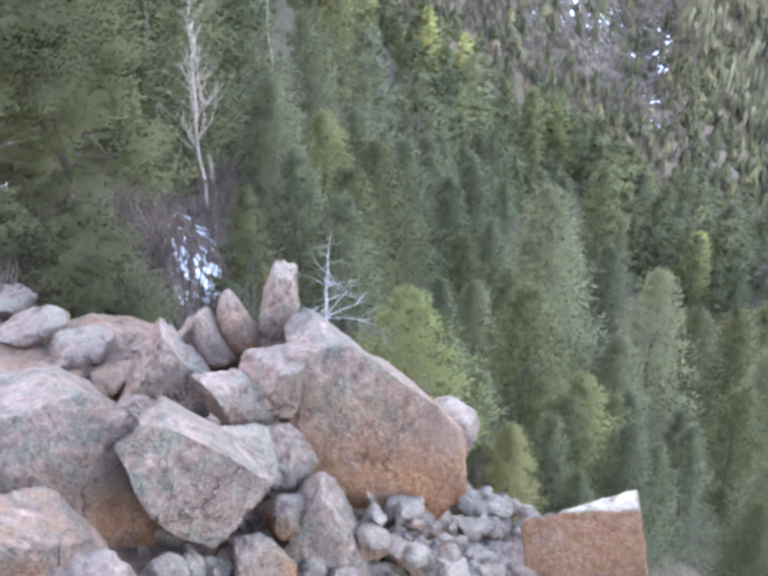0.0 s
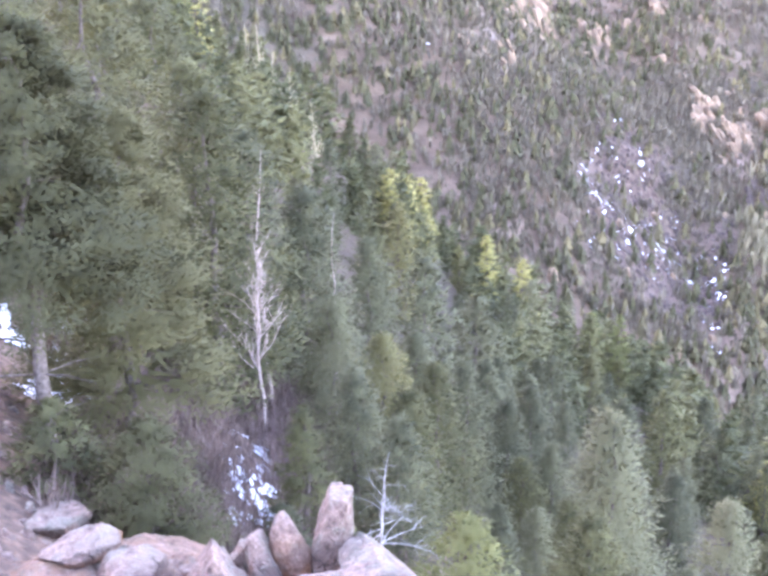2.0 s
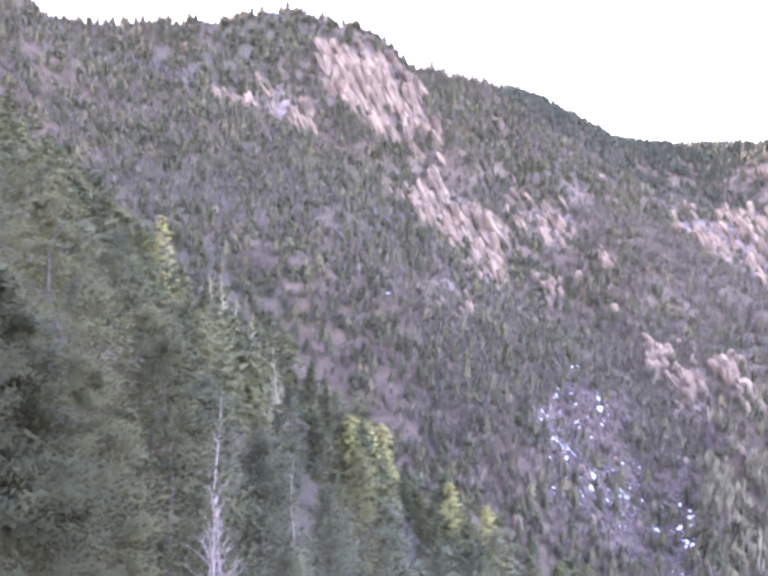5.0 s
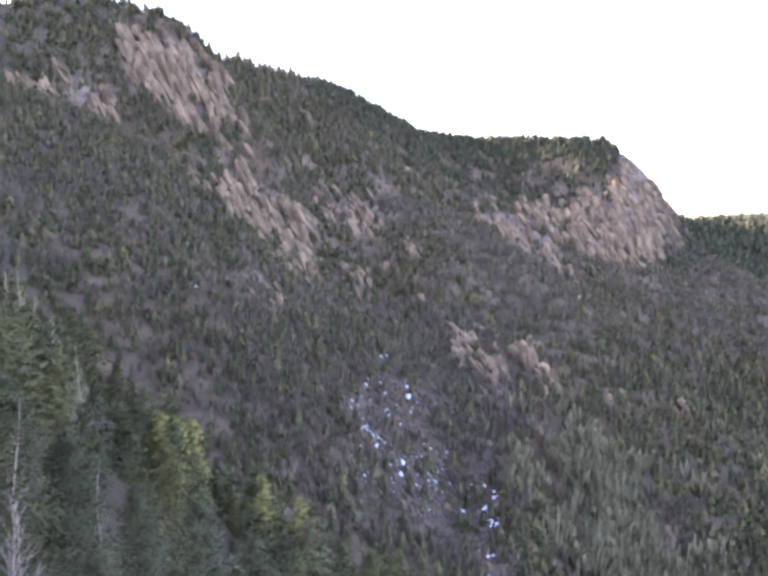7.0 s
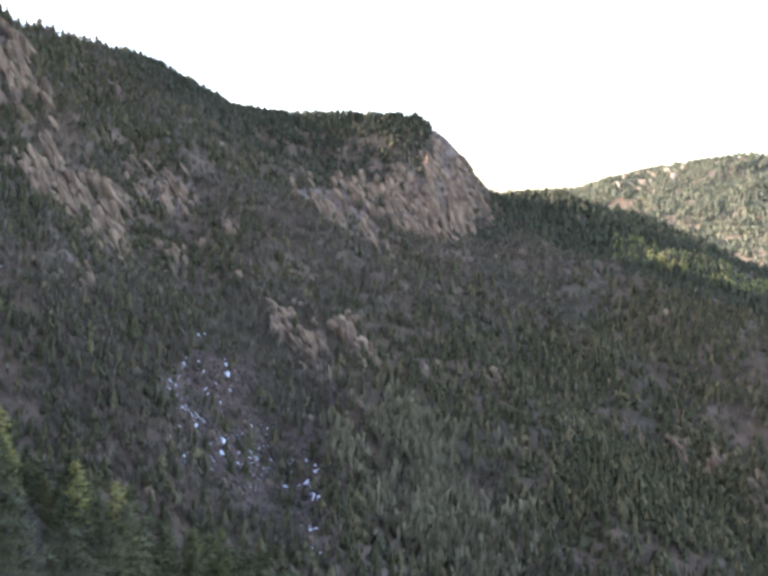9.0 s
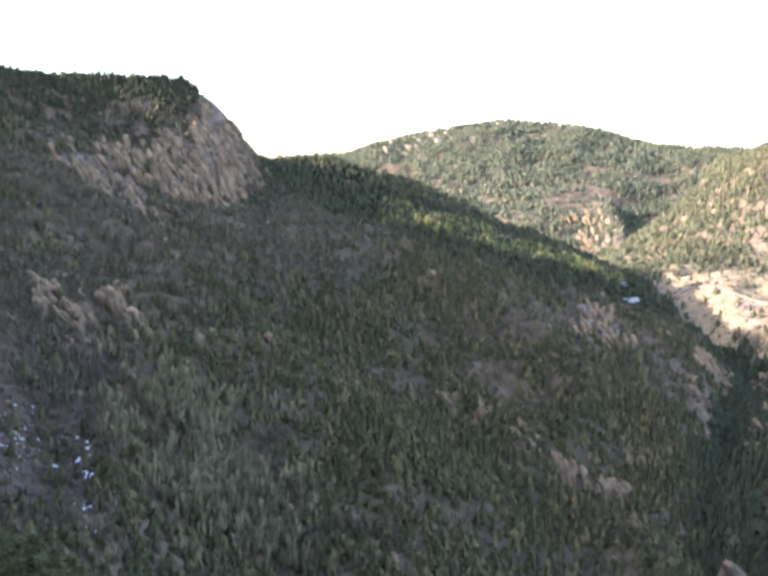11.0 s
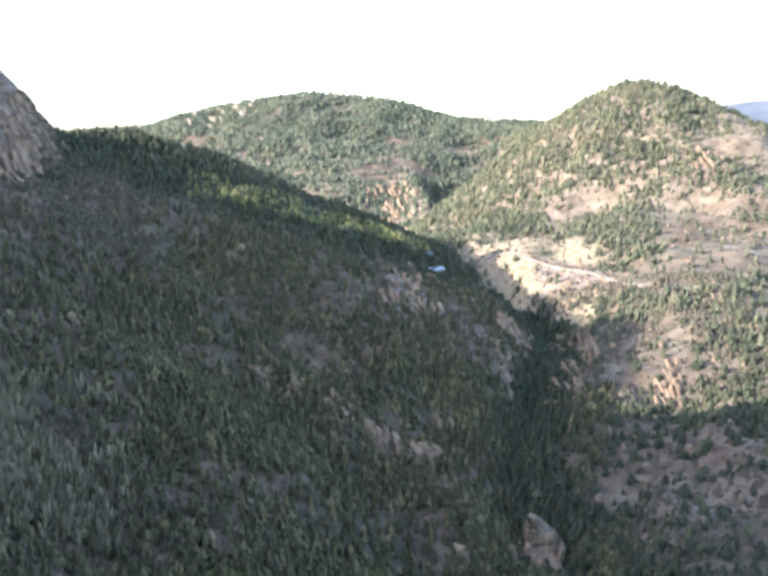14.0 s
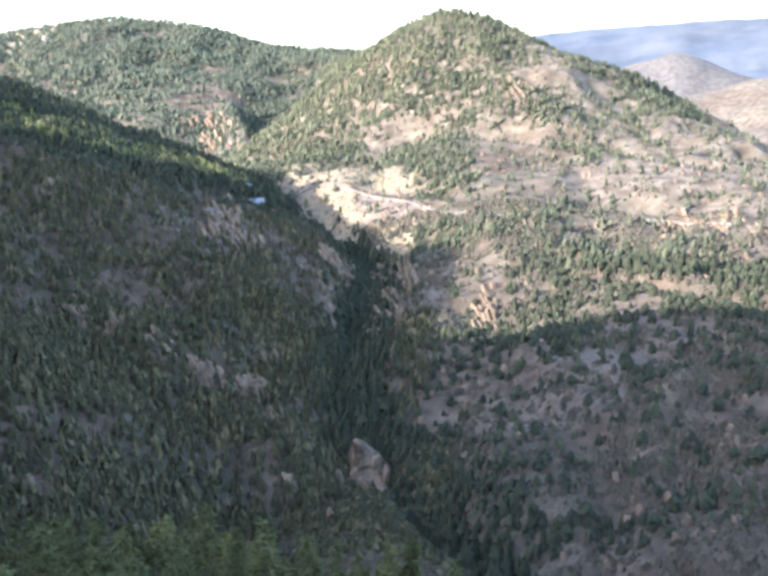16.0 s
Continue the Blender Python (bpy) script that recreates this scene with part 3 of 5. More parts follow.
def keep_cone(x, y, which, away):
    _, bare, _ = classes(x, y, which)
    az, r = np.degrees(np.arctan2(x, y)), np.hypot(x, y)
    n = fbm(x, y, 75, 3, 111)
    forest = np.clip((r - 1105 - 12 * (az - 50) + 60 * n) / 60, 0, 1) * np.clip((66 - az) / 6, 0.35, 1)
    clump = np.exp(-((az - 57.5) / 2.2) ** 4 - ((r - 1010) / 75) ** 4) + 0.8 * np.exp(-((r - 800 + 6 * (az - 60)) / 45) ** 2) * np.clip((az - 55) / 3, 0, 1)
    low = np.clip((820 - r) / 80, 0, 1)
    return np.isin(which, CONE) * np.clip(0.20 + 0.10 * low + 0.85 * forest + 0.7 * clump + 1.0 * n * (1 - 0.7 * forest) - 0.75 * bare, 0.06 + 0.07 * low, 1)


def keep_broad(x, y, which, away):
    return (which > CONE[-1]) * (which < len(NAMES) - 3) * np.clip(0.85 + 1.7 * fbm(x, y, 130, 3, 121) + 0.5 * (np.degrees(np.arctan2(x, y)) < 39) - 0.2 * np.exp(-((np.degrees(np.arctan2(x, y)) - 42) / 4.5) ** 4 - ((np.hypot(x, y) - 1780) / 230) ** 4), 0.12, 1)


def build_woods():
    x, y, z = scatter(RNG, 92000, -26, 58, 260, 1330, keep_dark)
    spur = (land(x, y, True)[1] == DARK[3])
    far = (np.hypot(x, y) > 800) & ~spur
    woods("ridge_conifers", "dark green conifers along the mountain ridge", DARK_NEEDLES, LOW, RNG, x[far], y[far], z[far], 4.0, 9.0)
    woods("spur_conifers", "dark spruces covering the far spur", DARK_NEEDLES, LOW, RNG, x[spur], y[spur], z[spur], 6.0, 12.0)
    x, y, z = x[~far & ~spur], y[~far & ~spur], z[~far & ~spur]
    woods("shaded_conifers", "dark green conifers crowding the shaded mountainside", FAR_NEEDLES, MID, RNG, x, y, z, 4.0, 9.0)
    x, y, z = scatter(RNG, 76000, -26, 58, 260, 900, lambda *a: np.isin(a[2], DARK) * np.clip(0.72 - 1.3 * fbm(a[0], a[1], 60, 3, 101), 0.25, 1.0) * (1 - 0.6 * scree_zone(a[0], a[1])) * (1 - 0.75 * cliff_zone(a[0], a[1])))
    thin = (np.degrees(np.arctan2(x, y)) < 31) | (RNG.uniform(0, 1, len(x)) < 0.35)
    x, y, z = x[thin], y[thin], z[thin]
    woods("leafless_aspens", "grey leafless aspens and brush on the lower slope", FAR_TWIGS, TWIG, RNG, x, y, z, 3.5, 8.0)
    x, y, z = scatter(RNG, 19000, 25, 52.5, 300, 680, lambda *a: np.isin(a[2], DARK) * (1 - cliff_zone(a[0], a[1])) * np.clip(0.46 + 2.2 * fbm(a[0], a[1], 40, 3, 171), 0.05, 1) * np.clip((np.degrees(np.arctan2(a[0], a[1])) - 25) / 8, 0, 1) * np.clip((680 - np.hypot(a[0], a[1])) / 90, 0, 1))
    woods("lower_conifers", "dark olive conifers crowding the foot of the slope", FAR_NEEDLES, LOW, RNG, x, y, z, 4.0, 8.5, 0.12)
    x, y, z = scatter(RNG, 11000, 6, 24.5, 800, 935, lambda *a: (a[2] == DARK[0]) * (a[3] < 16) * (1 - cliff_zone(a[0], a[1])) * (np.degrees(np.arctan2(a[0], a[1])) < 22.9))
    woods("crest_conifers", "close-set dark conifers along the crest above the cliff", DARK_NEEDLES, MID, RNG, x, y, z, 3.5, 7.5)
    x, y, z = scatter(RNG, 9000, 1, 18, 345, 540, lambda *a: (a[2] == DARK[1]) * (1 - scree_zone(a[0], a[1])) * 0.7 * np.clip((18 - np.degrees(np.arctan2(a[0], a[1]))) / 4, 0, 1))
    woods("bare_thicket", "grey leafless thicket beside the scree", FAR_TWIGS, TWIG, RNG, x, y, z, 2.5, 6.5)
    x, y, z = scatter(RNG, 8500, 16, 29, 385, 480, lambda *a: (a[2] == DARK[1]) * 0.42 * np.clip(0.35 + 2.2 * fbm(a[0], a[1], 34, 3, 161), 0, 1) * np.clip((np.degrees(np.arctan2(a[0], a[1])) - 16) / 4, 0, 1) * np.clip((29 - np.degrees(np.arctan2(a[0], a[1]))) / 6, 0, 1))
    woods("aspen_grove", "pale grey leafless aspens standing close together", ASPEN_TWIGS, TWIG, RNG, x, y, z, 8.0, 13.5, 0.2)
    x, y, z = scatter(RNG, 88000, 34, 84, 380, 2050, keep_cone)
    # Shade is worked into the needle colour: darker on the foot below 740 m.
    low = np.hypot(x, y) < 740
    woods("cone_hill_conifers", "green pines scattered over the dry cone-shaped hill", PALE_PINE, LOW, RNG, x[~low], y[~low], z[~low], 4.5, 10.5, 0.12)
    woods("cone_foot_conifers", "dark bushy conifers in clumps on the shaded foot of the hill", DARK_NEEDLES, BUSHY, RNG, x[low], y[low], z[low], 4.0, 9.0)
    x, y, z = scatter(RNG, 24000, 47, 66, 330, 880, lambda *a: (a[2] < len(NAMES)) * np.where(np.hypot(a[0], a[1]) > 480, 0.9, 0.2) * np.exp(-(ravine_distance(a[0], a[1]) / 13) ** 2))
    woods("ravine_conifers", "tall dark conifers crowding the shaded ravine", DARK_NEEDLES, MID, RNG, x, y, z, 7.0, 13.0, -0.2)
    # Strip of pines whose needle colour imitates sunlight.
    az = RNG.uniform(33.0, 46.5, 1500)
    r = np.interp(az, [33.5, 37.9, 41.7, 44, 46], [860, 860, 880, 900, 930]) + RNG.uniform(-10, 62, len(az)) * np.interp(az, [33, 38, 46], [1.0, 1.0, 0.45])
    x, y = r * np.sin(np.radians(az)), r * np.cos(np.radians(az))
    woods("spur_pines", "pines along the foot of the far spur, toned yellow-green as if sunlit", SUNLIT_SPUR_NEEDLES, MID, RNG, x, y, land(x, y), 6.0, 11.0, 0.1)
    x, y, z = scatter(RNG, 5200, 48.5, 58, 360, 475, lambda *a: np.clip(0.75 + 1.4 * fbm(a[0], a[1], 28, 3, 191), 0.1, 1))
    woods("gully_scrub", "dark bushy conifers crowding the mouth of the ravine", FAR_NEEDLES, BUSHY, RNG, x, y, z, 3.0, 7.0)
    x, y, z = scatter(RNG, 62000, 22, 62, 1300, 2700, keep_broad)
    woods("broad_mountain_conifers", "conifers covering the sunlit far mountain, paled as if by haze", HAZED_NEEDLES, FEW, RNG, x, y, z, 6.0, 12.0, 0.15)
    x, y, z = scatter(RNG, 52000, -16, 84, 330, 1300, lambda *a: np.isin(a[2], CONE + DARK) * np.clip(0.6 + 1.5 * fbm(a[0], a[1], 50, 3, 141), 0.15, 1))
    woods("brush", "low olive-brown brush on the dry slopes", BRUSH, SHRUB, RNG, x, y, z, 1.2, 3.0)
    x, y, z = scatter(RNG, 42000, 46, 84, 330, 900, lambda *a: np.isin(a[2], CONE) * np.clip(0.45 + 1.6 * fbm(a[0], a[1], 32, 3, 151), 0.05, 1))
    woods("dark_brush", "dark clumps of scrub on the shaded slope beyond the ravine", BRUSH, SHRUB, RNG, x, y, z, 1.5, 4.0)


build_woods()


# ---- near hillside trees ----
def part(name, me, parent, label=""):
    ob = new(name, me)
    ob.parent = parent
    if label:
        ob["label"] = label
    return ob


def tube(points, radii, sides=7):
    """Vertices and triangles of a tapering tube through the points."""
    v, f = [], []
    pts = [Vector(p) for p in points]
    for i, p in enumerate(pts):
        d = (pts[min(i + 1, len(pts) - 1)] - pts[max(i - 1, 0)]).normalized()
        u = d.cross(Vector((0.31, 0.95, 0.1))).normalized()
        w = d.cross(u)
        for k in range(sides):
            a = 6.28318 * k / sides
            v.append(p + radii[i] * (math.cos(a) * u + math.sin(a) * w))
    for i in range(len(pts) - 1):
        for k in range(sides):
            a, b = i * sides + k, i * sides + (k + 1) % sides
            f += [(a, b, b + sides), (a, b + sides, a + sides)]
    return v, f


def trunk_mesh(name, height, radius, rng, mat, lean=0.015, limbs=0, reach=1.0, low=0.15):
    pts = [(height * lean * rng.uniform(-1, 1) * i / 4, height * lean * rng.uniform(-1, 1) * i / 4, height * i / 9) for i in range(10)]
    v, f = tube(pts, [radius * (1 - 0.93 * i / 9) for i in range(10)])
    for _ in range(limbs):
        i = rng.uniform(low, 0.95)
        k = int(i * 9)
        p, a, l = Vector(pts[k]), rng.uniform(0, 6.283), reach * (1.05 - i) * rng.uniform(0.5, 1.0)
        q = [p, p + Vector((0.5 * l * math.cos(a), 0.5 * l * math.sin(a), 0.06 * l)), p + Vector((l * math.cos(a), l * math.sin(a), 0.02 * l))]
        w = radius * 0.22 * (1.1 - i)
        v2, f2 = tube(q, [w, 0.6 * w, 0.2 * w], 4)
        f += [tuple(c + len(v) for c in t) for t in f2]
        v += v2
    return mesh_from(name, np.array(v), np.array(f), mat, smooth=True)


def conifer(variant, height, spread, boughs, tufts, sprigs, size, mat, power=0.8, base=0.04, core=220):
    rng = random.Random(variant)
    root = new("conifer_tree")
    part("trunk", trunk_mesh("trunk", height * 0.97, 0.016 * height + 0.03, rng, BARK, limbs=7, reach=spread), root)
    part("crown", crown_mesh("crown", tufted_points(height, spread, boughs, tufts, sprigs, variant, base, power, size, core=core), mat), root)
    return tagged(root, "green conifer with a dense pointed crown on the slope", "tree", "near hillside conifers")


HEROES = [(-6.7, 33, 6.8), (-4.5, 53, 9.8), (-1.2, 63, 10.0), (1.4, 39, 7.8), (5.4, 53, 8.4), (6.6, 80, 8.2), (3.1, 86, 6.5), (10.3, 39, 11.2), (9.5, 26.5, 6.7),
          (17.5, 45, 10.4), (13.3, 82, 11.2), (16.5, 88, 9.4), (5.2, 108, 9.7), (8.7, 108, 10.0), (20.8, 96, 11.4), (17.1, 21.5, 4.8), (19.3, 86, 8.6), (23.6, 41, 7.8),
          (-1.6, 44, 7.0), (3.7, 30, 4.2)]
MORE_HEROES = [(13.5, 27, 5.2), (21.0, 30, 6.0), (14.2, 57, 8.5), (25.5, 55, 9.5), (-8.2, 45, 10.5), (-2.6, 78, 10.5), (2.0, 70, 9.5), (9.6, 66, 9.0), (-11.5, 44, 11.0),
               (-14.5, 40, 12.5), (27.0, 36, 8.0), (24.6, 50, 8.5), (22.4, 60, 9.0), (26.8, 49, 9.0), (24.0, 67, 9.5), (-0.4, 36, 6.5), (4.0, 47, 6.8), (6.8, 47, 6.8), (5.0, 41, 5.6), (7.5, 58, 8.2), (2.6, 51, 7.6), (8.0, 36, 6.0), (6.0, 33, 4.8), (3.4, 60, 8.0), (-3.6, 40, 6.4),
               (12.0, 48, 8.0), (15.6, 38, 7.0), (20.0, 52, 8.6), (11.0, 73, 9.0)]


FOOT_TREES = [(6.5, 19.5, 3.6), (9.0, 18.6, 3.0), (11.8, 20.2, 3.8), (14.0, 19.2, 3.0), (16.2, 22.5, 4.2), (4.6, 21.0, 3.4), (19.0, 24.0, 4.6), (12.6, 23.5, 4.4)]


def plant_hillside():
    rng = random.Random(5)
    shapes = [(9.0, 2.8, .62), (10.0, 2.9, .68), (8.6, 2.9, .58), (11.0, 3.1, .66), (9.0, 2.6, .62), (10.0, 3.3, .60)]
    kinds = [conifer(100 + k, h, w, 130, 3, 30, 0.22, (NEEDLES, NEEDLES, OLIVE_NEEDLES)[k % 3], p) for k, (h, w, p) in enumerate(shapes)]
    thin = [conifer(120 + k, h, w, 90, 2, 13, 0.46, (NEEDLES, OLIVE_NEEDLES, NEEDLES)[k % 3], p, core=110) for k, (h, w, p) in enumerate(shapes)]
    used = set()
    tall = (9.0, 10.0, 8.6, 11.0, 9.0, 10.0)
    spots = [(*bearing(a, r), h) for a, r, h in HEROES + MORE_HEROES + FOOT_TREES]
    tries = 0
    while len(spots) < 66 and tries < 6000:
        tries += 1
        x, y = bearing(rng.uniform(-7, 27), rng.uniform(24.5, 40))
        if all((x - a) ** 2 + (y - b) ** 2 > 3.0 ** 2 for a, b, _ in spots):
            spots.append((x, y, rng.uniform(3.6, 5.4)))
    while len(spots) < 190 and tries < 30000:
        tries += 1
        az, r = rng.uniform(-34, 30), math.sqrt(rng.uniform(34 ** 2, 128 ** 2))
        if az > 30 and r < 58 or az < -26 and r > 90:
            continue
        x, y = bearing(az, r)
        if any((x - a) ** 2 + (y - b) ** 2 < 4.3 ** 2 for a, b, _ in spots):
            continue
        spots.append((x, y, rng.uniform(5.2, 8.8)))
    for i, (x, y, h) in enumerate(spots):
        k = i % len(kinds)
        m = Matrix.Translation((x, y, ground_at(x, y) - 0.25)) @ Matrix.Rotation(rng.uniform(0, 6.28), 4, "Z")
        s = h / tall[k]
        model = kinds[k] if math.hypot(x, y) < 62 else thin[k]
        ob = copy_thing(model, m) if model.name in used else model
        used.add(model.name)
        ob.matrix_basis = m
        w = s * rng.uniform(0.9, 1.1)
        ob.scale = (0.4 * s + 0.6 * w, 0.4 * s + 0.6 * w, s)
    n = 560
    nrng = np.random.default_rng(8)
    a, r = np.radians(nrng.uniform(-24, 60, n)), np.sqrt(nrng.uniform(84 ** 2, 165 ** 2, n))
    x, y = r * np.sin(a), r * np.cos(a)
    shapes = [tufted_points(1.0, 0.27, 40, 2, 5, 700 + k, 0.04, 0.7, 0.1, core=40) for k in range(6)]
    z, edge = land(x, y), a > radians(27)
    woods("hillside_wood", "dense green conifers lower down the near hillside", NEAR_WOOD, shapes, nrng, x[~edge], y[~edge], z[~edge], 6.5, 11.0)
    woods("edge_wood", "olive green pines along the edge of the near hillside", EDGE_WOOD, shapes, nrng, x[edge], y[edge], z[edge], 6.5, 11.0)
    az = nrng.uniform(28, 68, 170)
    r = 118.0 - 46.0 * np.clip((az - 42) / 24, 0, 1) + nrng.uniform(-10, 4, 170)
    x, y = r * np.sin(np.radians(az)), r * np.cos(np.radians(az))
    woods("rim_wood", "olive green pines on the rim of the near hillside", EDGE_WOOD, shapes, nrng, x, y, land(x, y), 3.6, 5.4)


plant_hillside()


# ---- rock ----
def granite(name, stain=0.3, grey=1.0, sides=False, cover=((0.25, 0.205, 0.158), (0.40, 0.345, 0.272)), strewn=0.42):
    n = Nodes(name)
    co = n.coords()
    big, mid, fine, speck = n.noise(co, 0.9, 4), n.noise(co, 5.0, 6, 0.68), n.noise(co, 19.0, 4, 0.7), n.noise(co, 48.0, 2)
    base = n.ramp(mid, [(0.30, (0.082, 0.056, 0.044)), (0.45, (0.210, 0.140, 0.110)), (0.56, (0.315, 0.214, 0.170)), (0.70, (0.445, 0.325, 0.262))])
    lich = n.ramp(fine, [(0.35, (0.085, 0.080, 0.058)), (0.62, (0.255, 0.240, 0.182))])
    col = n.mix(n.math("MULTIPLY", n.step(n.noise(co, 2.3, 5, 0.6), 0.46, 0.58), 0.8), base, lich)
    col = n.mix(n.math("MULTIPLY", n.step(n.noise(co, 1.15, 6, 0.7), 0.50, 0.60), 0.55), col, (0.072, 0.060, 0.056))
    rust = n.ramp(fine, [(0.3, (0.180, 0.072, 0.031)), (0.7, (0.400, 0.172, 0.072))])
    sep = n.add("ShaderNodeSeparateXYZ")
    n.link(n.coords("Generated"), sep.inputs[0])
    low = n.math("MULTIPLY", n.step(n.math("ADD", sep.outputs[2], n.math("MULTIPLY", n.noise(co, 1.6, 5), 0.5)), 0.92 + 0.12 * stain, 0.5), n.step(big, 0.60 - 0.28 * stain, 0.72 - 0.22 * stain))
    if sides:
        flat = n.add("ShaderNodeSeparateXYZ")
        n.link(n.add("ShaderNodeNewGeometry").outputs["Normal"], flat.inputs[0])
        low = n.step(n.math("ADD", flat.outputs[2], n.math("MULTIPLY", big, 0.5)), 0.85, 0.55)
    col = n.mix(n.math("MULTIPLY", low, min(1.0, stain)), col, rust)
    pink = n.math("MULTIPLY", n.step(n.noise(co, 1.3, 3), 0.52, 0.64), 0.55)
    col = n.mix(pink, col, n.mix(fine, (0.19, 0.108, 0.084), (0.32, 0.205, 0.160)))
    col = n.mix(n.math("MULTIPLY", n.step(speck, 0.55, 0.66), 0.45), col, (0.055, 0.048, 0.048))
    col = n.mix(n.math("MULTIPLY", n.step(fine, 0.60, 0.70), 0.35), col, (0.44, 0.40, 0.36))
    # Paler weathered tops, which also imitate light from above; needle litter on LITTER_ROCK.
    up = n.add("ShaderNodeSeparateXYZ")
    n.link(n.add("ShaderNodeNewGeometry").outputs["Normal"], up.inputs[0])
    lit_top_cover = n.math("MULTIPLY", n.step(up.outputs[2], 0.45, 0.95), n.step(n.noise(co, 3.1, 5, 0.65), 0.36, 0.6))
    col = n.mix(n.math("MULTIPLY", lit_top_cover, strewn), col, n.mix(fine, *cover))
    vor = n.add("ShaderNodeTexVoronoi", Scale=0.85)
    vor.feature = "DISTANCE_TO_EDGE"
    warp = n.add("ShaderNodeVectorMath")
    warp.operation = "ADD"
    n.link(co, warp.inputs[0])
    bend = n.add("ShaderNodeTexNoise", Scale=1.7, Detail=5.0)
    n.link(co, bend.inputs["Vector"])
    n.link(bend.outputs["Color"], warp.inputs[1])
    n.link(warp.outputs[0], vor.inputs["Vector"])
    crack = n.step(vor.outputs["Distance"], 0.0, 0.016)
    patchy = n.step(n.noise(co, 0.7, 2), 0.52, 0.60)
    dark = n.math("MULTIPLY", n.math("SUBTRACT", 1.0, crack), patchy)
    col = n.mix(n.math("MULTIPLY", dark, 0.55), col, (0.030, 0.024, 0.021))
    if grey > 1.0:
        col = n.mix(0.34, col, (0.42, 0.35, 0.275))
    hgt = n.math("SUBTRACT", n.math("ADD", n.math("MULTIPLY", mid, 2.2), fine), n.math("MULTIPLY", dark, 1.2))
    return n.done(col, 0.88, hgt, 0.9, 0.10)


def crag_material(name, dark, mid_tone, light):
    n = Nodes(name)
    co = n.coords()
    mapping = n.add("ShaderNodeMapping")
    mapping.inputs["Scale"].default_value = (1.0, 1.0, 0.28)
    n.link(co, mapping.inputs["Vector"])
    a, b = n.noise(mapping.outputs[0], 0.16, 5), n.noise(co, 0.9, 4)
    col = n.ramp(a, [(0.32, dark), (0.5, mid_tone), (0.7, light)])
    odd = n.add("ShaderNodeObjectInfo").outputs["Random"]
    col = n.mix(n.math("MULTIPLY", odd, 0.45), col, dark)
    col = n.mix(n.math("MULTIPLY", n.step(b, 0.5, 0.68), 0.45), col, (0.085, 0.078, 0.056))
    return n.done(col, 0.92, a, 0.8, 1.2)


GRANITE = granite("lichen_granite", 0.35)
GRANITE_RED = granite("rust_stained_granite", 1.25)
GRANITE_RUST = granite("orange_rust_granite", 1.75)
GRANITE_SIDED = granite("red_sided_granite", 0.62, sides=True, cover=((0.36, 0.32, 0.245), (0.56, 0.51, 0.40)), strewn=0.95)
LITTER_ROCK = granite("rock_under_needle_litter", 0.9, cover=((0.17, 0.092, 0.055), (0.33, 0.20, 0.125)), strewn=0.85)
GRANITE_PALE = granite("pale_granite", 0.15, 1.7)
CRAG = crag_material("tan_crag", (0.082, 0.055, 0.036), (0.218, 0.147, 0.092), (0.362, 0.250, 0.158))
CRAG_PALE = crag_material("pale_crag", (0.20, 0.155, 0.11), (0.34, 0.27, 0.19), (0.47, 0.385, 0.28))
SCREE = crag_material("scree", (0.048, 0.034, 0.028), (0.092, 0.068, 0.055), (0.155, 0.120, 0.100))


def rock_mesh(name, size, seed, cuts=(), extra=7, detail=4, rough=0.05, mat=None, boxy=2.6):
    """A boulder: a rounded block cut by planes and roughened."""
    rng = random.Random(seed)
    bm = bmesh.new()
    bmesh.ops.create_icosphere(bm, subdivisions=detail, radius=1.0)
    co = np.array([v.co[:] for v in bm.verts])
    co /= (np.abs(co) ** boxy).sum(1)[:, None] ** (1.0 / boxy)
    planes = [(Vector(n).normalized(), o) for n, o in cuts]
    for _ in range(extra):
        planes.append((Vector((rng.uniform(-1, 1), rng.uniform(-1, 1), rng.uniform(-1, 1))).normalized(), rng.uniform(0.56, 0.86)))
    for n, o in planes:
        over = np.maximum(co @ np.array(n) - o, 0)
        co -= over[:, None] * np.array(n) * 0.96
    dims = np.array(size) / 2
    off = Vector((rng.uniform(0, 90), rng.uniform(0, 90), 0))
    mean = float(np.mean(dims))
    for v, c in zip(bm.verts, co):
        p = Vector(c * dims)
        d = p.normalized()
        q = p / mean
        bump = noise.fractal(q * 1.6 + off, 0.9, 2.1, 5) * rough + 0.6 * rough * noise.noise(q * 6.5 + off) - 0.9 * rough * max(0.0, 0.16 - abs(noise.noise(q * 1.9 - off))) / 0.16
        v.co = p + d * bump * mean
    me = bpy.data.meshes.new(name)
    for f in bm.faces:
        f.smooth = detail > 3
    bm.to_mesh(me)
    bm.free()
    me.materials.append(mat or GRANITE)
    return me


def spot(az, r, el):
    x, y = bearing(az, r)
    return x, y, r * math.tan(radians(el))


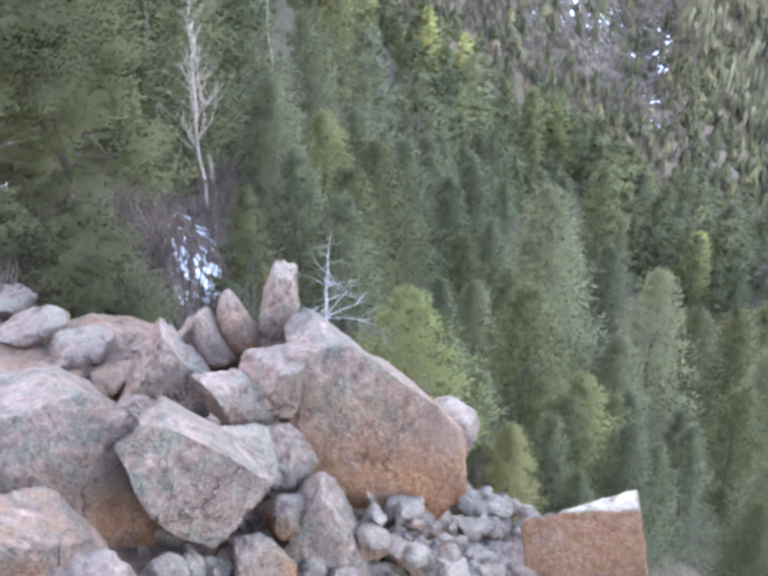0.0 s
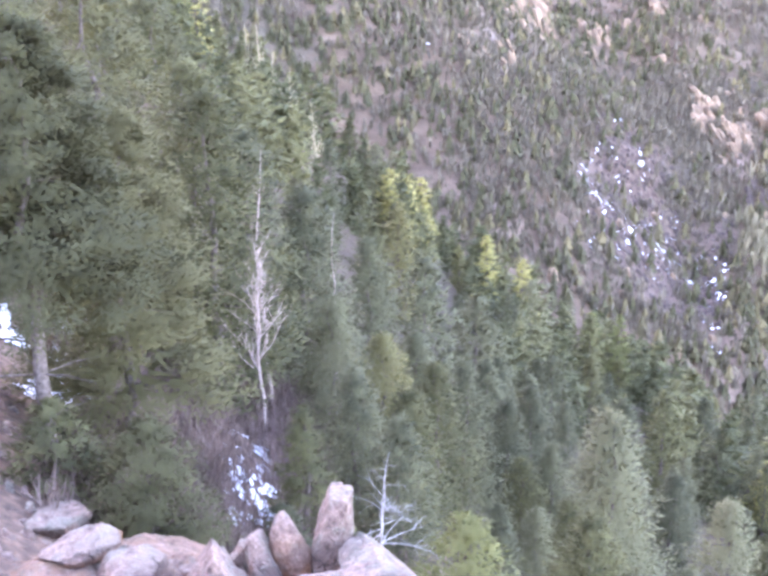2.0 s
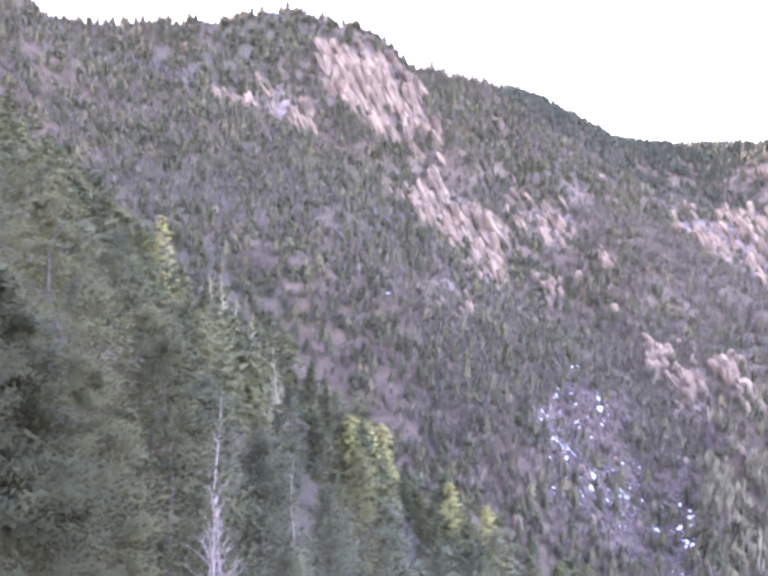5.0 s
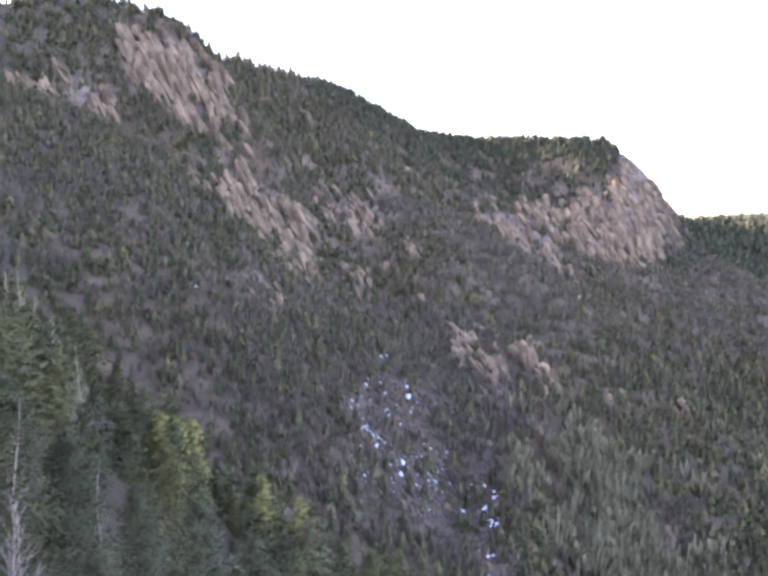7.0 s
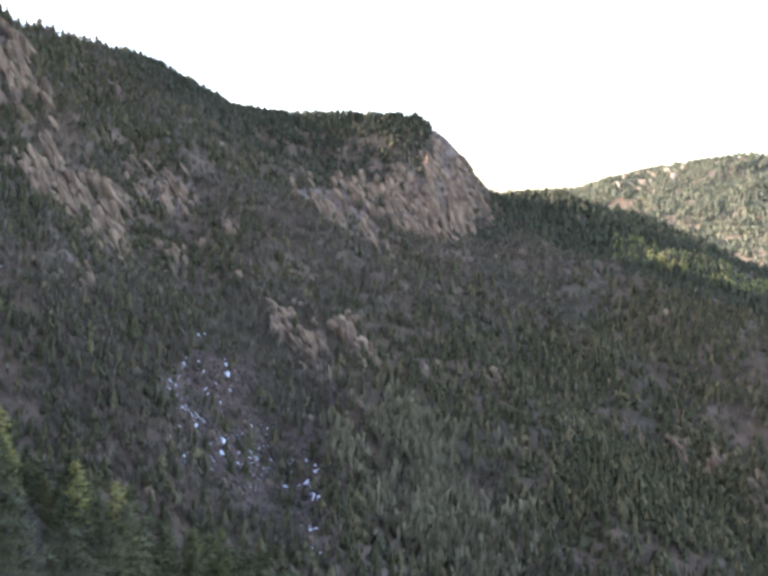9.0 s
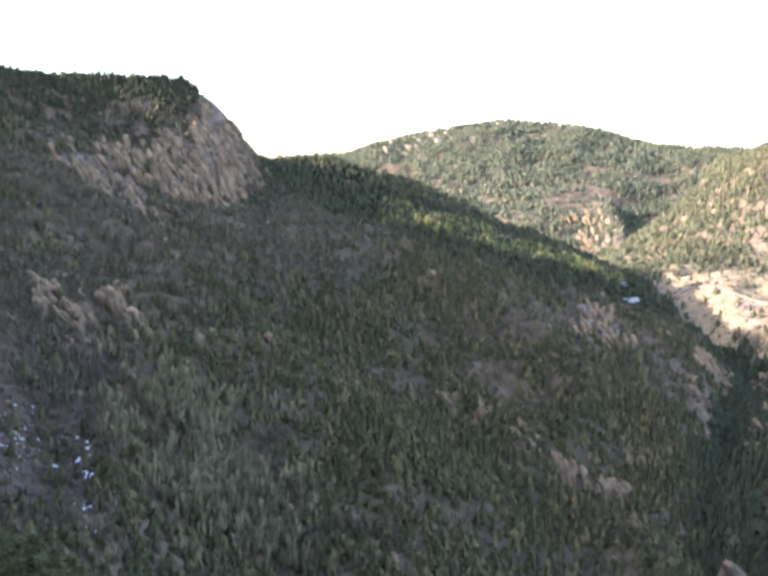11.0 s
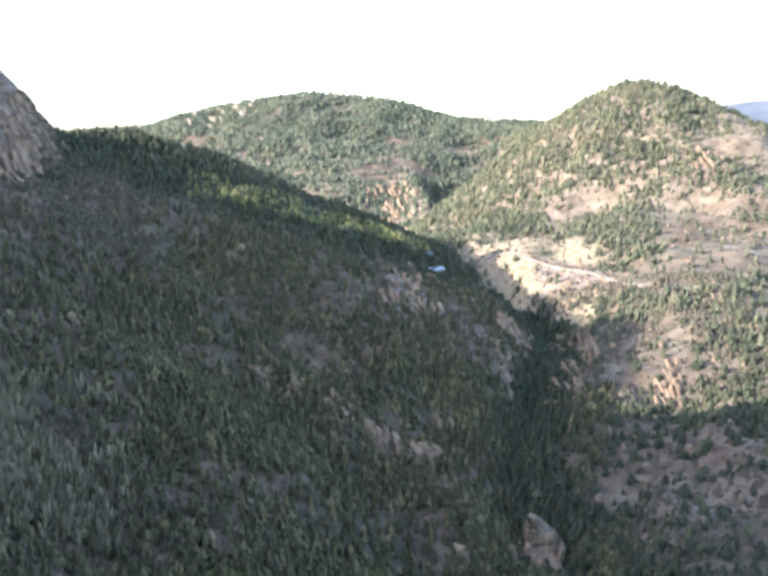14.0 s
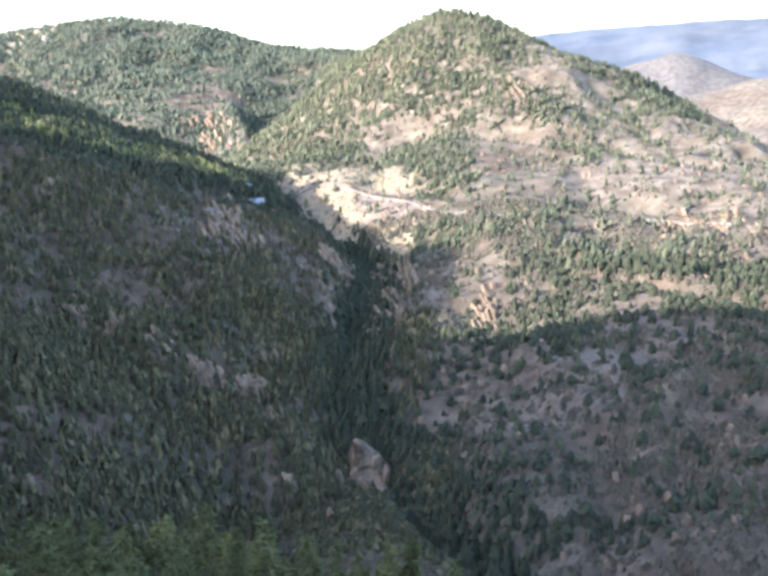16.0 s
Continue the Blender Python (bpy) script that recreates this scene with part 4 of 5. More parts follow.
# bearing, distance, dip, size, roll, material, cuts in the rock's own axes (x right, y away, z up)
def build_boulders():
    """The tumbled granite below the lookout."""
    def boulder(label, az, r, el, size, turn=(0, 0, 0), mat=None, cuts=(), extra=6, detail=5, seed=1, rough=0.06, boxy=3.0):
        ob = new("boulder", rock_mesh("boulder", size, seed, cuts, extra, detail, rough, mat, boxy))
        ob.matrix_basis = Matrix.Translation(spot(az, r, el)) @ Euler([radians(a) for a in (turn[0], turn[1], turn[2] - az)]).to_matrix().to_4x4()
        tagged(ob, label, "boulder", "boulders below the lookout")

    boulder("huge granite boulder with a rust-stained face and slanting back", -0.2, 12.8, -36.6, (2.85, 2.5, 4.1), (0, 0, 0), GRANITE_RUST,
            [((0.50, 0.28, 0.82), 0.40), ((0.97, 0, 0.2), 0.86), ((-0.82, 0, -0.57), 0.74), ((0.53, 0, -0.85), 0.80), ((0, -1, 0.25), 0.62), ((-0.2, 0, 0.98), 0.92)], 0, seed=3, rough=0.05, boxy=5.0)
    boulder("upright pale granite pinnacle among the boulders", -9.6, 13.8, -31.0, (0.68, 0.6, 1.5), (0, -5, 0), GRANITE_RED, [((0.9, 0, 0.5), 0.8), ((-0.5, 0, -0.85), 0.7), ((0.5, 0, -0.85), 0.7)], 3, 4, 5, boxy=2.3)
    boulder("tall split granite pinnacle behind the huge boulder", -6.8, 13.9, -30.3, (0.85, 0.8, 1.9), (0, 1, 0), GRANITE, [((1, 0, 0), 0.62), ((-0.8, 0, 0.6), 0.66), ((0, 0, 1), 0.85)], 4, 5, 6, 0.07)
    boulder("pale granite block capping the huge boulder", -4.9, 13.4, -32.2, (1.0, 0.9, 0.9), (0, 22, 0), GRANITE_PALE, [((0.5, 0, 0.85), 0.6)], 6, 5, 7, 0.08)
    boulder("wedge of grey granite leaning on the huge boulder", -7.3, 12.4, -34.2, (1.15, 0.9, 1.25), (0, -10, 0), GRANITE, [((-0.66, 0, -0.75), 0.45), ((0.6, 0, -0.8), 0.55), ((0.1, 0, 1), 0.66)], 3, 5, 8, boxy=3.4)
    boulder("leaning grey granite slab between the pinnacles", -11.2, 13.6, -31.8, (0.55, 0.7, 1.3), (0, -24, 0), GRANITE, [((1, 0, 0), 0.6)], 5, 4, 21, 0.07, 3.4)
    boulder("grey peaked granite boulder speckled with lichen", -14.6, 12.8, -33.0, (1.25, 1.2, 1.7), (0, 4, 0), GRANITE, [((-0.8, 0, 0.6), 0.56), ((0.66, 0, 0.75), 0.56), ((0, -1, 0.3), 0.55)], 4, 5, 9, 0.07, 4.0)
    boulder("angular grey granite block with sharp corners", -13.5, 10.2, -38.7, (2.4, 2.4, 2.4), (0, 0, 0), GRANITE,
            [((0.67, 0.28, 0.73), 0.36), ((-0.54, 0.345, 0.807), 0.766), ((0.67, -0.32, -0.70), 0.625), ((-0.54, -0.39, -0.78), 0.60), ((-0.98, 0.02, -0.29), 0.38), ((0.1, -0.97, 0.2), 0.42)], 0, 5, 10, 0.03, 9.0)
    boulder("large granite boulder with a steep pinkish flank", -22.3, 10.8, -37.7, (3.8, 3.2, 3.8), (0, 0, 0), GRANITE_RED,
            [((0.05, 0.45, 0.89), 0.80), ((0.72, 0.25, 0.69), 0.56), ((0.84, 0.20, 0.56), 0.54), ((1, -0.1, 0.05), 0.58), ((-0.2, -0.93, 0.35), 0.40), ((0.3, -0.9, 0.1), 0.46)], 1, 5, 11, 0.05, 6.0)
    boulder("low rock ledge covered in orange needle litter", -25.6, 9.4, -39.6, (1.9, 1.5, 1.3), (0, 20, 10), LITTER_ROCK, [((0.1, -0.2, 1), 0.6), ((0.8, 0, 0.6), 0.6)], 4, 5, 12, 0.10, 3.6)
    boulder("broad lichen-grey rock at the foot of the slope", -24.2, 8.8, -43.6, (1.7, 1.2, 1.5), (0, 20, 0), GRANITE, [], 7, 5, 20, 0.08, 3.6)
    boulder("grey granite block wedged beside the slope", -25.2, 11.6, -33.6, (0.9, 1.0, 1.6), (0, -6, 0), GRANITE, [], 7, 5, 22, 0.08, 3.4)
    boulder("sloping granite slab between the boulders", -10.3, 12.1, -35.0, (1.35, 0.9, 0.85), (0, 40, 0), GRANITE, [((0.2, -0.6, 0.8), 0.6)], 7, 5, 13, 0.08, 3.6)
    boulder("pale cracked granite slab", -9.6, 11.5, -37.8, (1.5, 0.9, 0.75), (0, 36, 0), GRANITE_PALE, [((0.2, -0.6, 0.8), 0.6)], 7, 5, 14, 0.09, 3.6)
    boulder("jagged grey granite slab against the huge boulder", -7.0, 11.5, -39.0, (1.15, 0.9, 1.1), (0, 40, 0), GRANITE, [((0.2, -0.6, 0.8), 0.6)], 8, 5, 23, 0.10, 3.6)
    boulder("upright grey granite slab", -4.9, 10.6, -44.4, (2.1, 1.4, 2.7), (0, 6, 0), GRANITE, [((0.80, 0, 0.60), 0.56), ((-0.8, 0, 0.6), 0.66), ((0, -1, 0.2), 0.5)], 2, 5, 15, 0.06, 4.5)
    boulder("small pink granite stone", -7.6, 10.6, -41.5, (0.7, 0.55, 0.62), (0, 24, 0), GRANITE_RED, [], 8, 4, 16, 0.07, 3.4)
    boulder("lichen-grey rock with an orange stain", -10.0, 9.9, -44.0, (1.1, 0.9, 1.3), (0, -8, 0), GRANITE_RUST, [], 7, 5, 17, 0.09, 3.4)
    boulder("dark cracked rock under the angular block", -15.0, 9.8, -44.4, (1.1, 0.9, 1.0), (0, 12, 0), GRANITE, [], 8, 5, 24, 0.10, 3.4)
    boulder("squared granite block with a pale flat top", 15.5, 12.0, -43.9, (2.15, 2.0, 4.0), (0, -8, 8), GRANITE_SIDED,
            [((-0.22, 0.53, 0.82), 0.48), ((-1, 0, 0.0), 0.86), ((0.98, 0, 0.12), 0.82), ((0, -1, -0.1), 0.66)], 0, 5, 18, 0.04, 7.0)
    boulder("rounded knob of granite behind the huge boulder", 4.2, 13.5, -37.4, (0.95, 0.9, 1.4), (0, 24, 0), GRANITE, [], 5, 4, 19)
    boulder("broad low ledge of rust-brown rock strewn with litter", -21.6, 14.4, -31.8, (4.6, 3.4, 1.6), (0, 6, 10), LITTER_ROCK, [((0, -0.1, 1), 0.55)], 8, 5, 25, 0.10, 3.6)
    for k, (az, r, el, w, h) in enumerate([(-22.6, 15.0, -29.3, 1.3, 0.6), (-20.0, 14.0, -31.0, 1.1, 0.55), (-17.6, 13.4, -32.9, 0.9, 0.5), (-12.5, 14.0, -31.0, 0.7, 0.8), (-17.3, 12.3, -34.9, 0.75, 0.7),
                                           (-23.8, 17.0, -27.8, 1.2, 0.6), (-16.2, 12.6, -34.4, 0.7, 0.6), (-23.6, 13.2, -32.4, 0.8, 0.5), (-19.8, 12.2, -34.6, 0.7, 0.45), (-12.6, 9.8, -45.0, 0.7, 0.7),
                                           (-1.9, 11.8, -42.4, 0.9, 0.9), (0.9, 11.7, -42.8, 0.9, 0.8), (11.4, 11.6, -43.9, 0.8, 0.9), (9.2, 11.3, -44.4, 0.9, 0.8), (-8.2, 12.3, -36.4, 0.7, 0.7), (-28.0, 11.5, -36.0, 1.8, 1.8)]):
        boulder("weathered grey granite stone among the boulders", az, r, el, (w, w * 0.9, h), (0, 8 * (k % 5) - 12, 40 * k), (GRANITE_RED, GRANITE, LITTER_ROCK, GRANITE)[k % 4], [((0, 0, 1), 0.6)], 10, 4, 30 + k, 0.09, 4.0)
    rng = random.Random(43)
    for k in range(22):
        az, r = rng.uniform(-27, -15.5), rng.uniform(12.2, 14.8)
        w = rng.uniform(0.2, 0.6)
        boulder("weathered stone lying on the litter-covered ledge", az, r, math.degrees(math.atan2(-8.62 + 0.1 * (r - 14.4), r)), (w, w * rng.uniform(0.7, 1.0), w * rng.uniform(0.35, 0.6)),
                (rng.uniform(-14, 14), rng.uniform(-16, 16), rng.uniform(0, 360)), (GRANITE, LITTER_ROCK, GRANITE_RED)[k % 3], [((0, 0, 1), 0.6)], 14, 4, 400 + k, 0.11, 4.5)
    rng = random.Random(41)
    for k in range(210):
        az, r = rng.uniform(-1, 12.6), rng.uniform(10.6, 12.8)
        el = -40.6 - 0.22 * (az - 3) + (r - 12.3) * 2.2 + rng.uniform(-0.6, 0.4)
        w = 0.12 + 0.4 * rng.random() ** 1.6
        boulder("small loose granite stone in a rubble heap", az, r, el, (w, w * rng.uniform(0.7, 1.1), w * rng.uniform(0.6, 1.0)), (rng.uniform(-30, 30), rng.uniform(-30, 30), rng.uniform(0, 360)),
                (GRANITE_PALE, GRANITE_PALE, GRANITE_RED)[k % 3], [], 9, 3 if w > 0.3 else 2, 70 + k, 0.03, 3.2)
    for k in range(58):
        az, r = rng.uniform(-30, 3), rng.uniform(8.0, 14.5)
        x, y = bearing(az, r)
        w = rng.uniform(0.3, 0.8)
        ob = new("boulder", rock_mesh("boulder", (w, w * 0.9, w * 0.8), 200 + k, (), 8, 4, 0.06, GRANITE))
        ob.matrix_basis = pose(x, y, ground_at(x, y) + 0.1 * w, rng.uniform(-20, 20), rng.uniform(-20, 20), rng.uniform(0, 360))
        tagged(ob, "half-buried lichen-grey granite stone on the slope", "boulder", "boulders below the lookout")


build_boulders()


def blades(rng, places, low, high, wide, lean):
    """Slanting ribs of broken rock on the slope, as vertices and triangles."""
    V, F = [], []
    sides, rings = 6, (-0.5, 0.2, 0.62, 0.9)
    for x, y, z in places:
        h, w = rng.uniform(low, high), rng.uniform(0.6, 1.25) * wide
        az = math.atan2(x, y)
        right, back = np.array([math.cos(az), -math.sin(az), 0]), np.array([math.sin(az), math.cos(az), 0])
        lx, ly = -lean * h * rng.uniform(0.4, 1.5), 0.22 * h
        start, turn = len(V), rng.uniform(0, 1.0)
        shape = [rng.uniform(0.6, 1.25) for _ in range(sides)]
        chisel = [rng.uniform(-0.14, 0.16) for _ in range(sides)]
        for q, zz in enumerate(rings):
            s = (1.1, 1.0, 0.88, 0.62)[q]
            for k in range(sides):
                a = turn + 6.283 * k / sides
                g = shape[k] * rng.uniform(0.92, 1.08)
                up = zz + (chisel[k] if q == 3 else rng.uniform(-0.05, 0.05))
                p = right * (w * s * g * math.cos(a) + lx * zz) + back * (0.8 * w * s * g * math.sin(a) + ly * zz)
                V.append((x + p[0], y + p[1], z + up * h))
        V.append((x + right[0] * lx + back[0] * ly, y + right[1] * lx + back[1] * ly, z + rng.uniform(0.9, 1.05) * h))
        for q in range(len(rings) - 1):
            for k in range(sides):
                a, b = start + q * sides + k, start + q * sides + (k + 1) % sides
                F += [(a, b, b + sides), (a, b + sides, a + sides)]
        top = start + (len(rings) - 1) * sides
        F += [(top + k, top + (k + 1) % sides, len(V) - 1) for k in range(sides)]
    return np.array(V), np.array(F)


def build_crags():
    rng = random.Random(77)
    for a0, a1, r0, r1, n, low, high, wide, kind in CRAGS:
        n, wide = int(1.45 * n), 0.74 * wide
        mat = {"tan": CRAG, "pale": CRAG_PALE, "scree": SCREE}[kind]
        az = np.array([rng.uniform(a0, a1) for _ in range(n)])
        r = np.array([rng.uniform(r0, r1) for _ in range(n)])
        x, y = r * np.sin(np.radians(az)), r * np.cos(np.radians(az))
        label = "pale sunlit rock outcrop on the hillside" if mat is CRAG_PALE else "steep tan cliff of ribbed rock on the mountainside"
        base = Vector((float(x.mean()), float(y.mean()), float(land(x, y).min())))
        crag = new("rock_crag")
        crag.location = base
        tagged(crag, label, "cliff", "crags on the mountainsides")
        for p in zip(x, y, land(x, y)):
            v, f = blades(rng, [p], low, high, wide, 0.5)
            part("rock_fin", mesh_from("rock_fin", v - np.array(base), f, mat), crag)
    x, y, z = scatter(RNG, 1500, 5, 80, 300, 1050, lambda *a: np.isin(a[2], CONE + DARK) * 0.6)
    v, f = blades(rng, list(zip(x, y, z)), 1.5, 4.5, 1.9, 0.2)
    tagged(new("outcrop_stones", mesh_from("outcrop_stones", v, f, CRAG)), "scattered tan rock outcrops between the trees", "rocks", kind="stuff")
    x, y, z = scatter(RNG, 900, 8.5, 16.2, 370, 462, lambda *a: 0 * a[0] + 1)
    v, f = blades(rng, list(zip(x, y, z)), 0.5, 1.5, 0.9, 0.1)
    tagged(new("scree_blocks", mesh_from("scree_blocks", v, f, SCREE)), "grey-purple blocks of a scree slope", "rocks", kind="stuff")

    peak = new("rock_pinnacle", rock_mesh("rock_pinnacle", (52, 40, 116), 9, [((0.51, -0.07, 0.855), 0.35), ((-0.89, -0.07, 0.46), 0.42), ((0.035, -0.385, 0.923), 0.47), ((0, 0.44, 0.9), 0.47)], 0, 5, 0.045, CRAG, 3.4))
    x, y = bearing(52.92, 478)
    peak.location = (x, y, -214.5)
    tagged(peak, "tan wedge of bare broken rock rising out of the dark trees", "cliff")
    peak.rotation_euler = (0, 0, radians(-52.92))
    for _ in range(34):
        up = rng.random() ** 1.6
        v, f = blades(rng, [(rng.uniform(-9.5, 13) * (1 - up) - 6 * up, rng.uniform(-15, -8) * (1 - up) - 2 * up, 9 + 19 * up)], 3.0, 6.5, 1.9, 0.3)
        part("rock_fin", mesh_from("rock_fin", v, f, CRAG), peak)


build_crags()


# ---- snow ----
def snow_material():
    n = Nodes("old_snow")
    a = n.noise(n.coords(), 1.4, 4)
    return n.done(n.mix(n.step(a, 0.35, 0.7), (0.50, 0.51, 0.54), (0.70, 0.71, 0.74)), 0.6, a, 0.3, 0.1)


SNOW = snow_material()


def snow_patches(name, label, places, seed, deep=0.0, stretch=1.0):
    rng = random.Random(seed)
    V, F = [], []
    for x, y, size in places:
        az, start = math.atan2(x, y), len(V)
        px, py = [x], [y]
        for k in range(10):
            a, g = 6.283 * k / 10, size * rng.uniform(0.3, 1.35)
            u, w = 1.1 * g * math.cos(a), stretch * g * math.sin(a)
            for s in (0.6, 1.0):
                px.append(x + s * (u * math.cos(az) + w * math.sin(az)))
                py.append(y + s * (-u * math.sin(az) + w * math.cos(az)))
        z = land(np.array(px), np.array(py))
        thick = min(size ** 0.5, size)
        lift = [0.14 * thick] + [0.1 * thick, -0.1 * thick] * 10
        V += list(zip(px, py, z + np.array(lift) + 0.06 * min(1.0, size) + deep))
        for k in range(10):
            a, b = start + 1 + 2 * k, start + 1 + 2 * ((k + 1) % 10)
            F += [(start, a, b), (a, a + 1, b + 1), (a, b + 1, b)]
    tagged(new(name, mesh_from(name, np.array(V), np.array(F), SNOW, smooth=True)), label, "snow", kind="stuff")


def build_snow():
    rng = random.Random(9)
    spots = []
    for _ in range(120):
        az, r = rng.gauss(11.3, 1.9), rng.gauss(418, 22)
        for _ in range(rng.randint(2, 6)):
            spots.append((*bearing(az + rng.gauss(0, 0.22), r + rng.gauss(0, 4)), rng.uniform(0.16, 0.42) + rng.random() ** 5 * 0.9))
    for _ in range(60):
        spots.append((*bearing(rng.gauss(15.6, 0.32), rng.gauss(396, 18)), rng.uniform(0.4, 1.4)))
    for az, r in ((1.9, 446), (-1.2, 456), (3.0, 470), (-6, 640), (-12.8, 662)):
        for _ in range(4):
            spots.append((*bearing(az + rng.gauss(0, 0.25), r + rng.gauss(0, 8)), rng.uniform(0.5, 1.5)))
    snow_patches("scree_snow", "patches of old snow lying among the scree", spots, 1)
    near = []
    for _ in range(4):
        near.append((*bearing(rng.gauss(-11.8, 0.7), rng.uniform(21.5, 30)), rng.uniform(0.14, 0.22)))
    for _ in range(60):
        az, r = rng.gauss(-11.8, 0.95), rng.uniform(20, 31)
        near.append((*bearing(az, r), rng.uniform(0.05, 0.13) + 0.2 * rng.random() ** 3))
    for _ in range(40):
        az, r = rng.uniform(-25.5, -20.5), rng.uniform(25, 36)
        near.append((*bearing(az, r), rng.uniform(0.1, 0.4)))
    snow_patches("near_snow", "thin patches of snow on the ground under the trees", near, 2, 0.06, 2.4)


build_snow()


# ---- trees and shrubs round the boulders ----
YELLOW = foliage_material("yellow_green_needles", (0.090, 0.096, 0.032), (0.212, 0.211, 0.077), (0.265, 0.247, 0.092), haze=0.42)
GOLD = foliage_material("golden_leaves", (0.24, 0.212, 0.068), (0.42, 0.375, 0.135), (0.47, 0.415, 0.16), haze=0.4)
ASPEN_BARK = bark_material("pale_aspen_bark", (0.25, 0.185, 0.155), (0.42, 0.335, 0.290))
STRAW_BARK = bark_material("straw_aspen_bark", (0.26, 0.215, 0.13), (0.42, 0.36, 0.235))
DEAD_WOOD = bark_material("dead_grey_wood", (0.19, 0.175, 0.16), (0.40, 0.375, 0.35))
TWIG_BARK = bark_material("red_brown_twigs", (0.080, 0.052, 0.045), (0.21, 0.150, 0.130))


UNDERGROWTH = foliage_material("brown_brush", (0.070, 0.047, 0.038), (0.150, 0.106, 0.084), (0.215, 0.158, 0.122), True, 0.15)


def fine_shrub(rng):
    """One tangle of thin stems, a metre high."""
    v = []
    for _ in range(34):
        a, b, l = rng.uniform(0, 6.283), rng.uniform(0, 6.283), rng.uniform(0.15, 0.75)
        p = np.array([0.25 * math.cos(b), 0.25 * math.sin(b), rng.uniform(0, 0.35)])
        q = p + np.array([l * math.cos(a), l * math.sin(a), rng.uniform(0.2, 0.85)])
        w = 0.017 * np.array([math.sin(a), -math.cos(a), 0.4])
        v += [p - w, p + w, q]
    return np.array(v)


def plant(ob, az, r, label, category, group="", sink=0.12, turn=0.0):
    x, y = bearing(az, r)
    ob.matrix_basis = pose(x, y, ground_at(x, y) - sink, 0, 0, turn)
    tagged(ob, label, category, group)
    return ob


def evergreen(name, seed, height, spread, boughs, tufts, sprigs, size, mat, power=0.5, droop=0.25, base=0.1, puff=0.11, core=260, slim=0.8):
    root = new(name)
    part("trunk", trunk_mesh("trunk", height * 0.96, 0.017 * height + 0.03, random.Random(seed), BARK, 0.02, 26, spread * 0.9), root)
    part("crown", crown_mesh("crown", tufted_points(height, spread, boughs, tufts, sprigs, seed, base, power, size, droop, puff, core, slim), mat), root)
    return root


def bare_tree(name, seed, height, mat, radius, reach=0.34, forks=26, rise=0.75, droop=0.0, low=0.25, twigs=5):
    """A leafless tree: stem, boughs and twigs, each a tapering tube."""
    rng = random.Random(seed)
    root = new(name)
    stem = [Vector((0, 0, 0))]
    for i in range(9):
        stem.append(stem[-1] + Vector((rng.uniform(-0.035, 0.035) * height / 2, rng.uniform(-0.035, 0.035) * height / 2, height / 9)))
    v, f = tube(stem, [radius * (1 - 0.92 * i / 9) for i in range(10)], 8)
    part("trunk", mesh_from("trunk", np.array(v), np.array(f), mat, smooth=True), root)
    V, F = [], []

    def grow(start, way, length, w, level):
        pts, p, d = [start], start, way
        for _ in range(4):
            d = (d + Vector((rng.uniform(-0.22, 0.22), rng.uniform(-0.22, 0.22), rng.uniform(-0.1, 0.2) - droop))).normalized()
            p = p + d * length / 4
            pts.append(p)
        vv, ff = tube(pts, [w * (1 - 0.2 * i) for i in range(5)], 4)
        F.extend(tuple(c + len(V) for c in t) for t in ff)
        V.extend(vv)
        if level:
            for _ in range(twigs):
                k = rng.randint(1, 4)
                side = Vector((rng.uniform(-1, 1), rng.uniform(-1, 1), rng.uniform(-0.3, 1.0) - droop)).normalized()
                grow(pts[k], (d * 0.7 + side).normalized(), length * rng.uniform(0.25, 0.5), w * 0.45, level - 1)

    for _ in range(forks):
        t = rng.uniform(low, 0.97)
        i = int(t * 9)
        p = stem[i].lerp(stem[i + 1], t * 9 - i)
        a = rng.uniform(0, 6.283)
        way = Vector((math.cos(a), math.sin(a), rise)).normalized()
        grow(p, way, reach * height * (1.1 - t) * rng.uniform(0.6, 1.1), radius * 0.38 * (1.15 - t), 1)
    tagged(part("twig_crown", mesh_from("twig_crown", np.array(V), np.array(F), mat), root), kind="stuff")
    return root


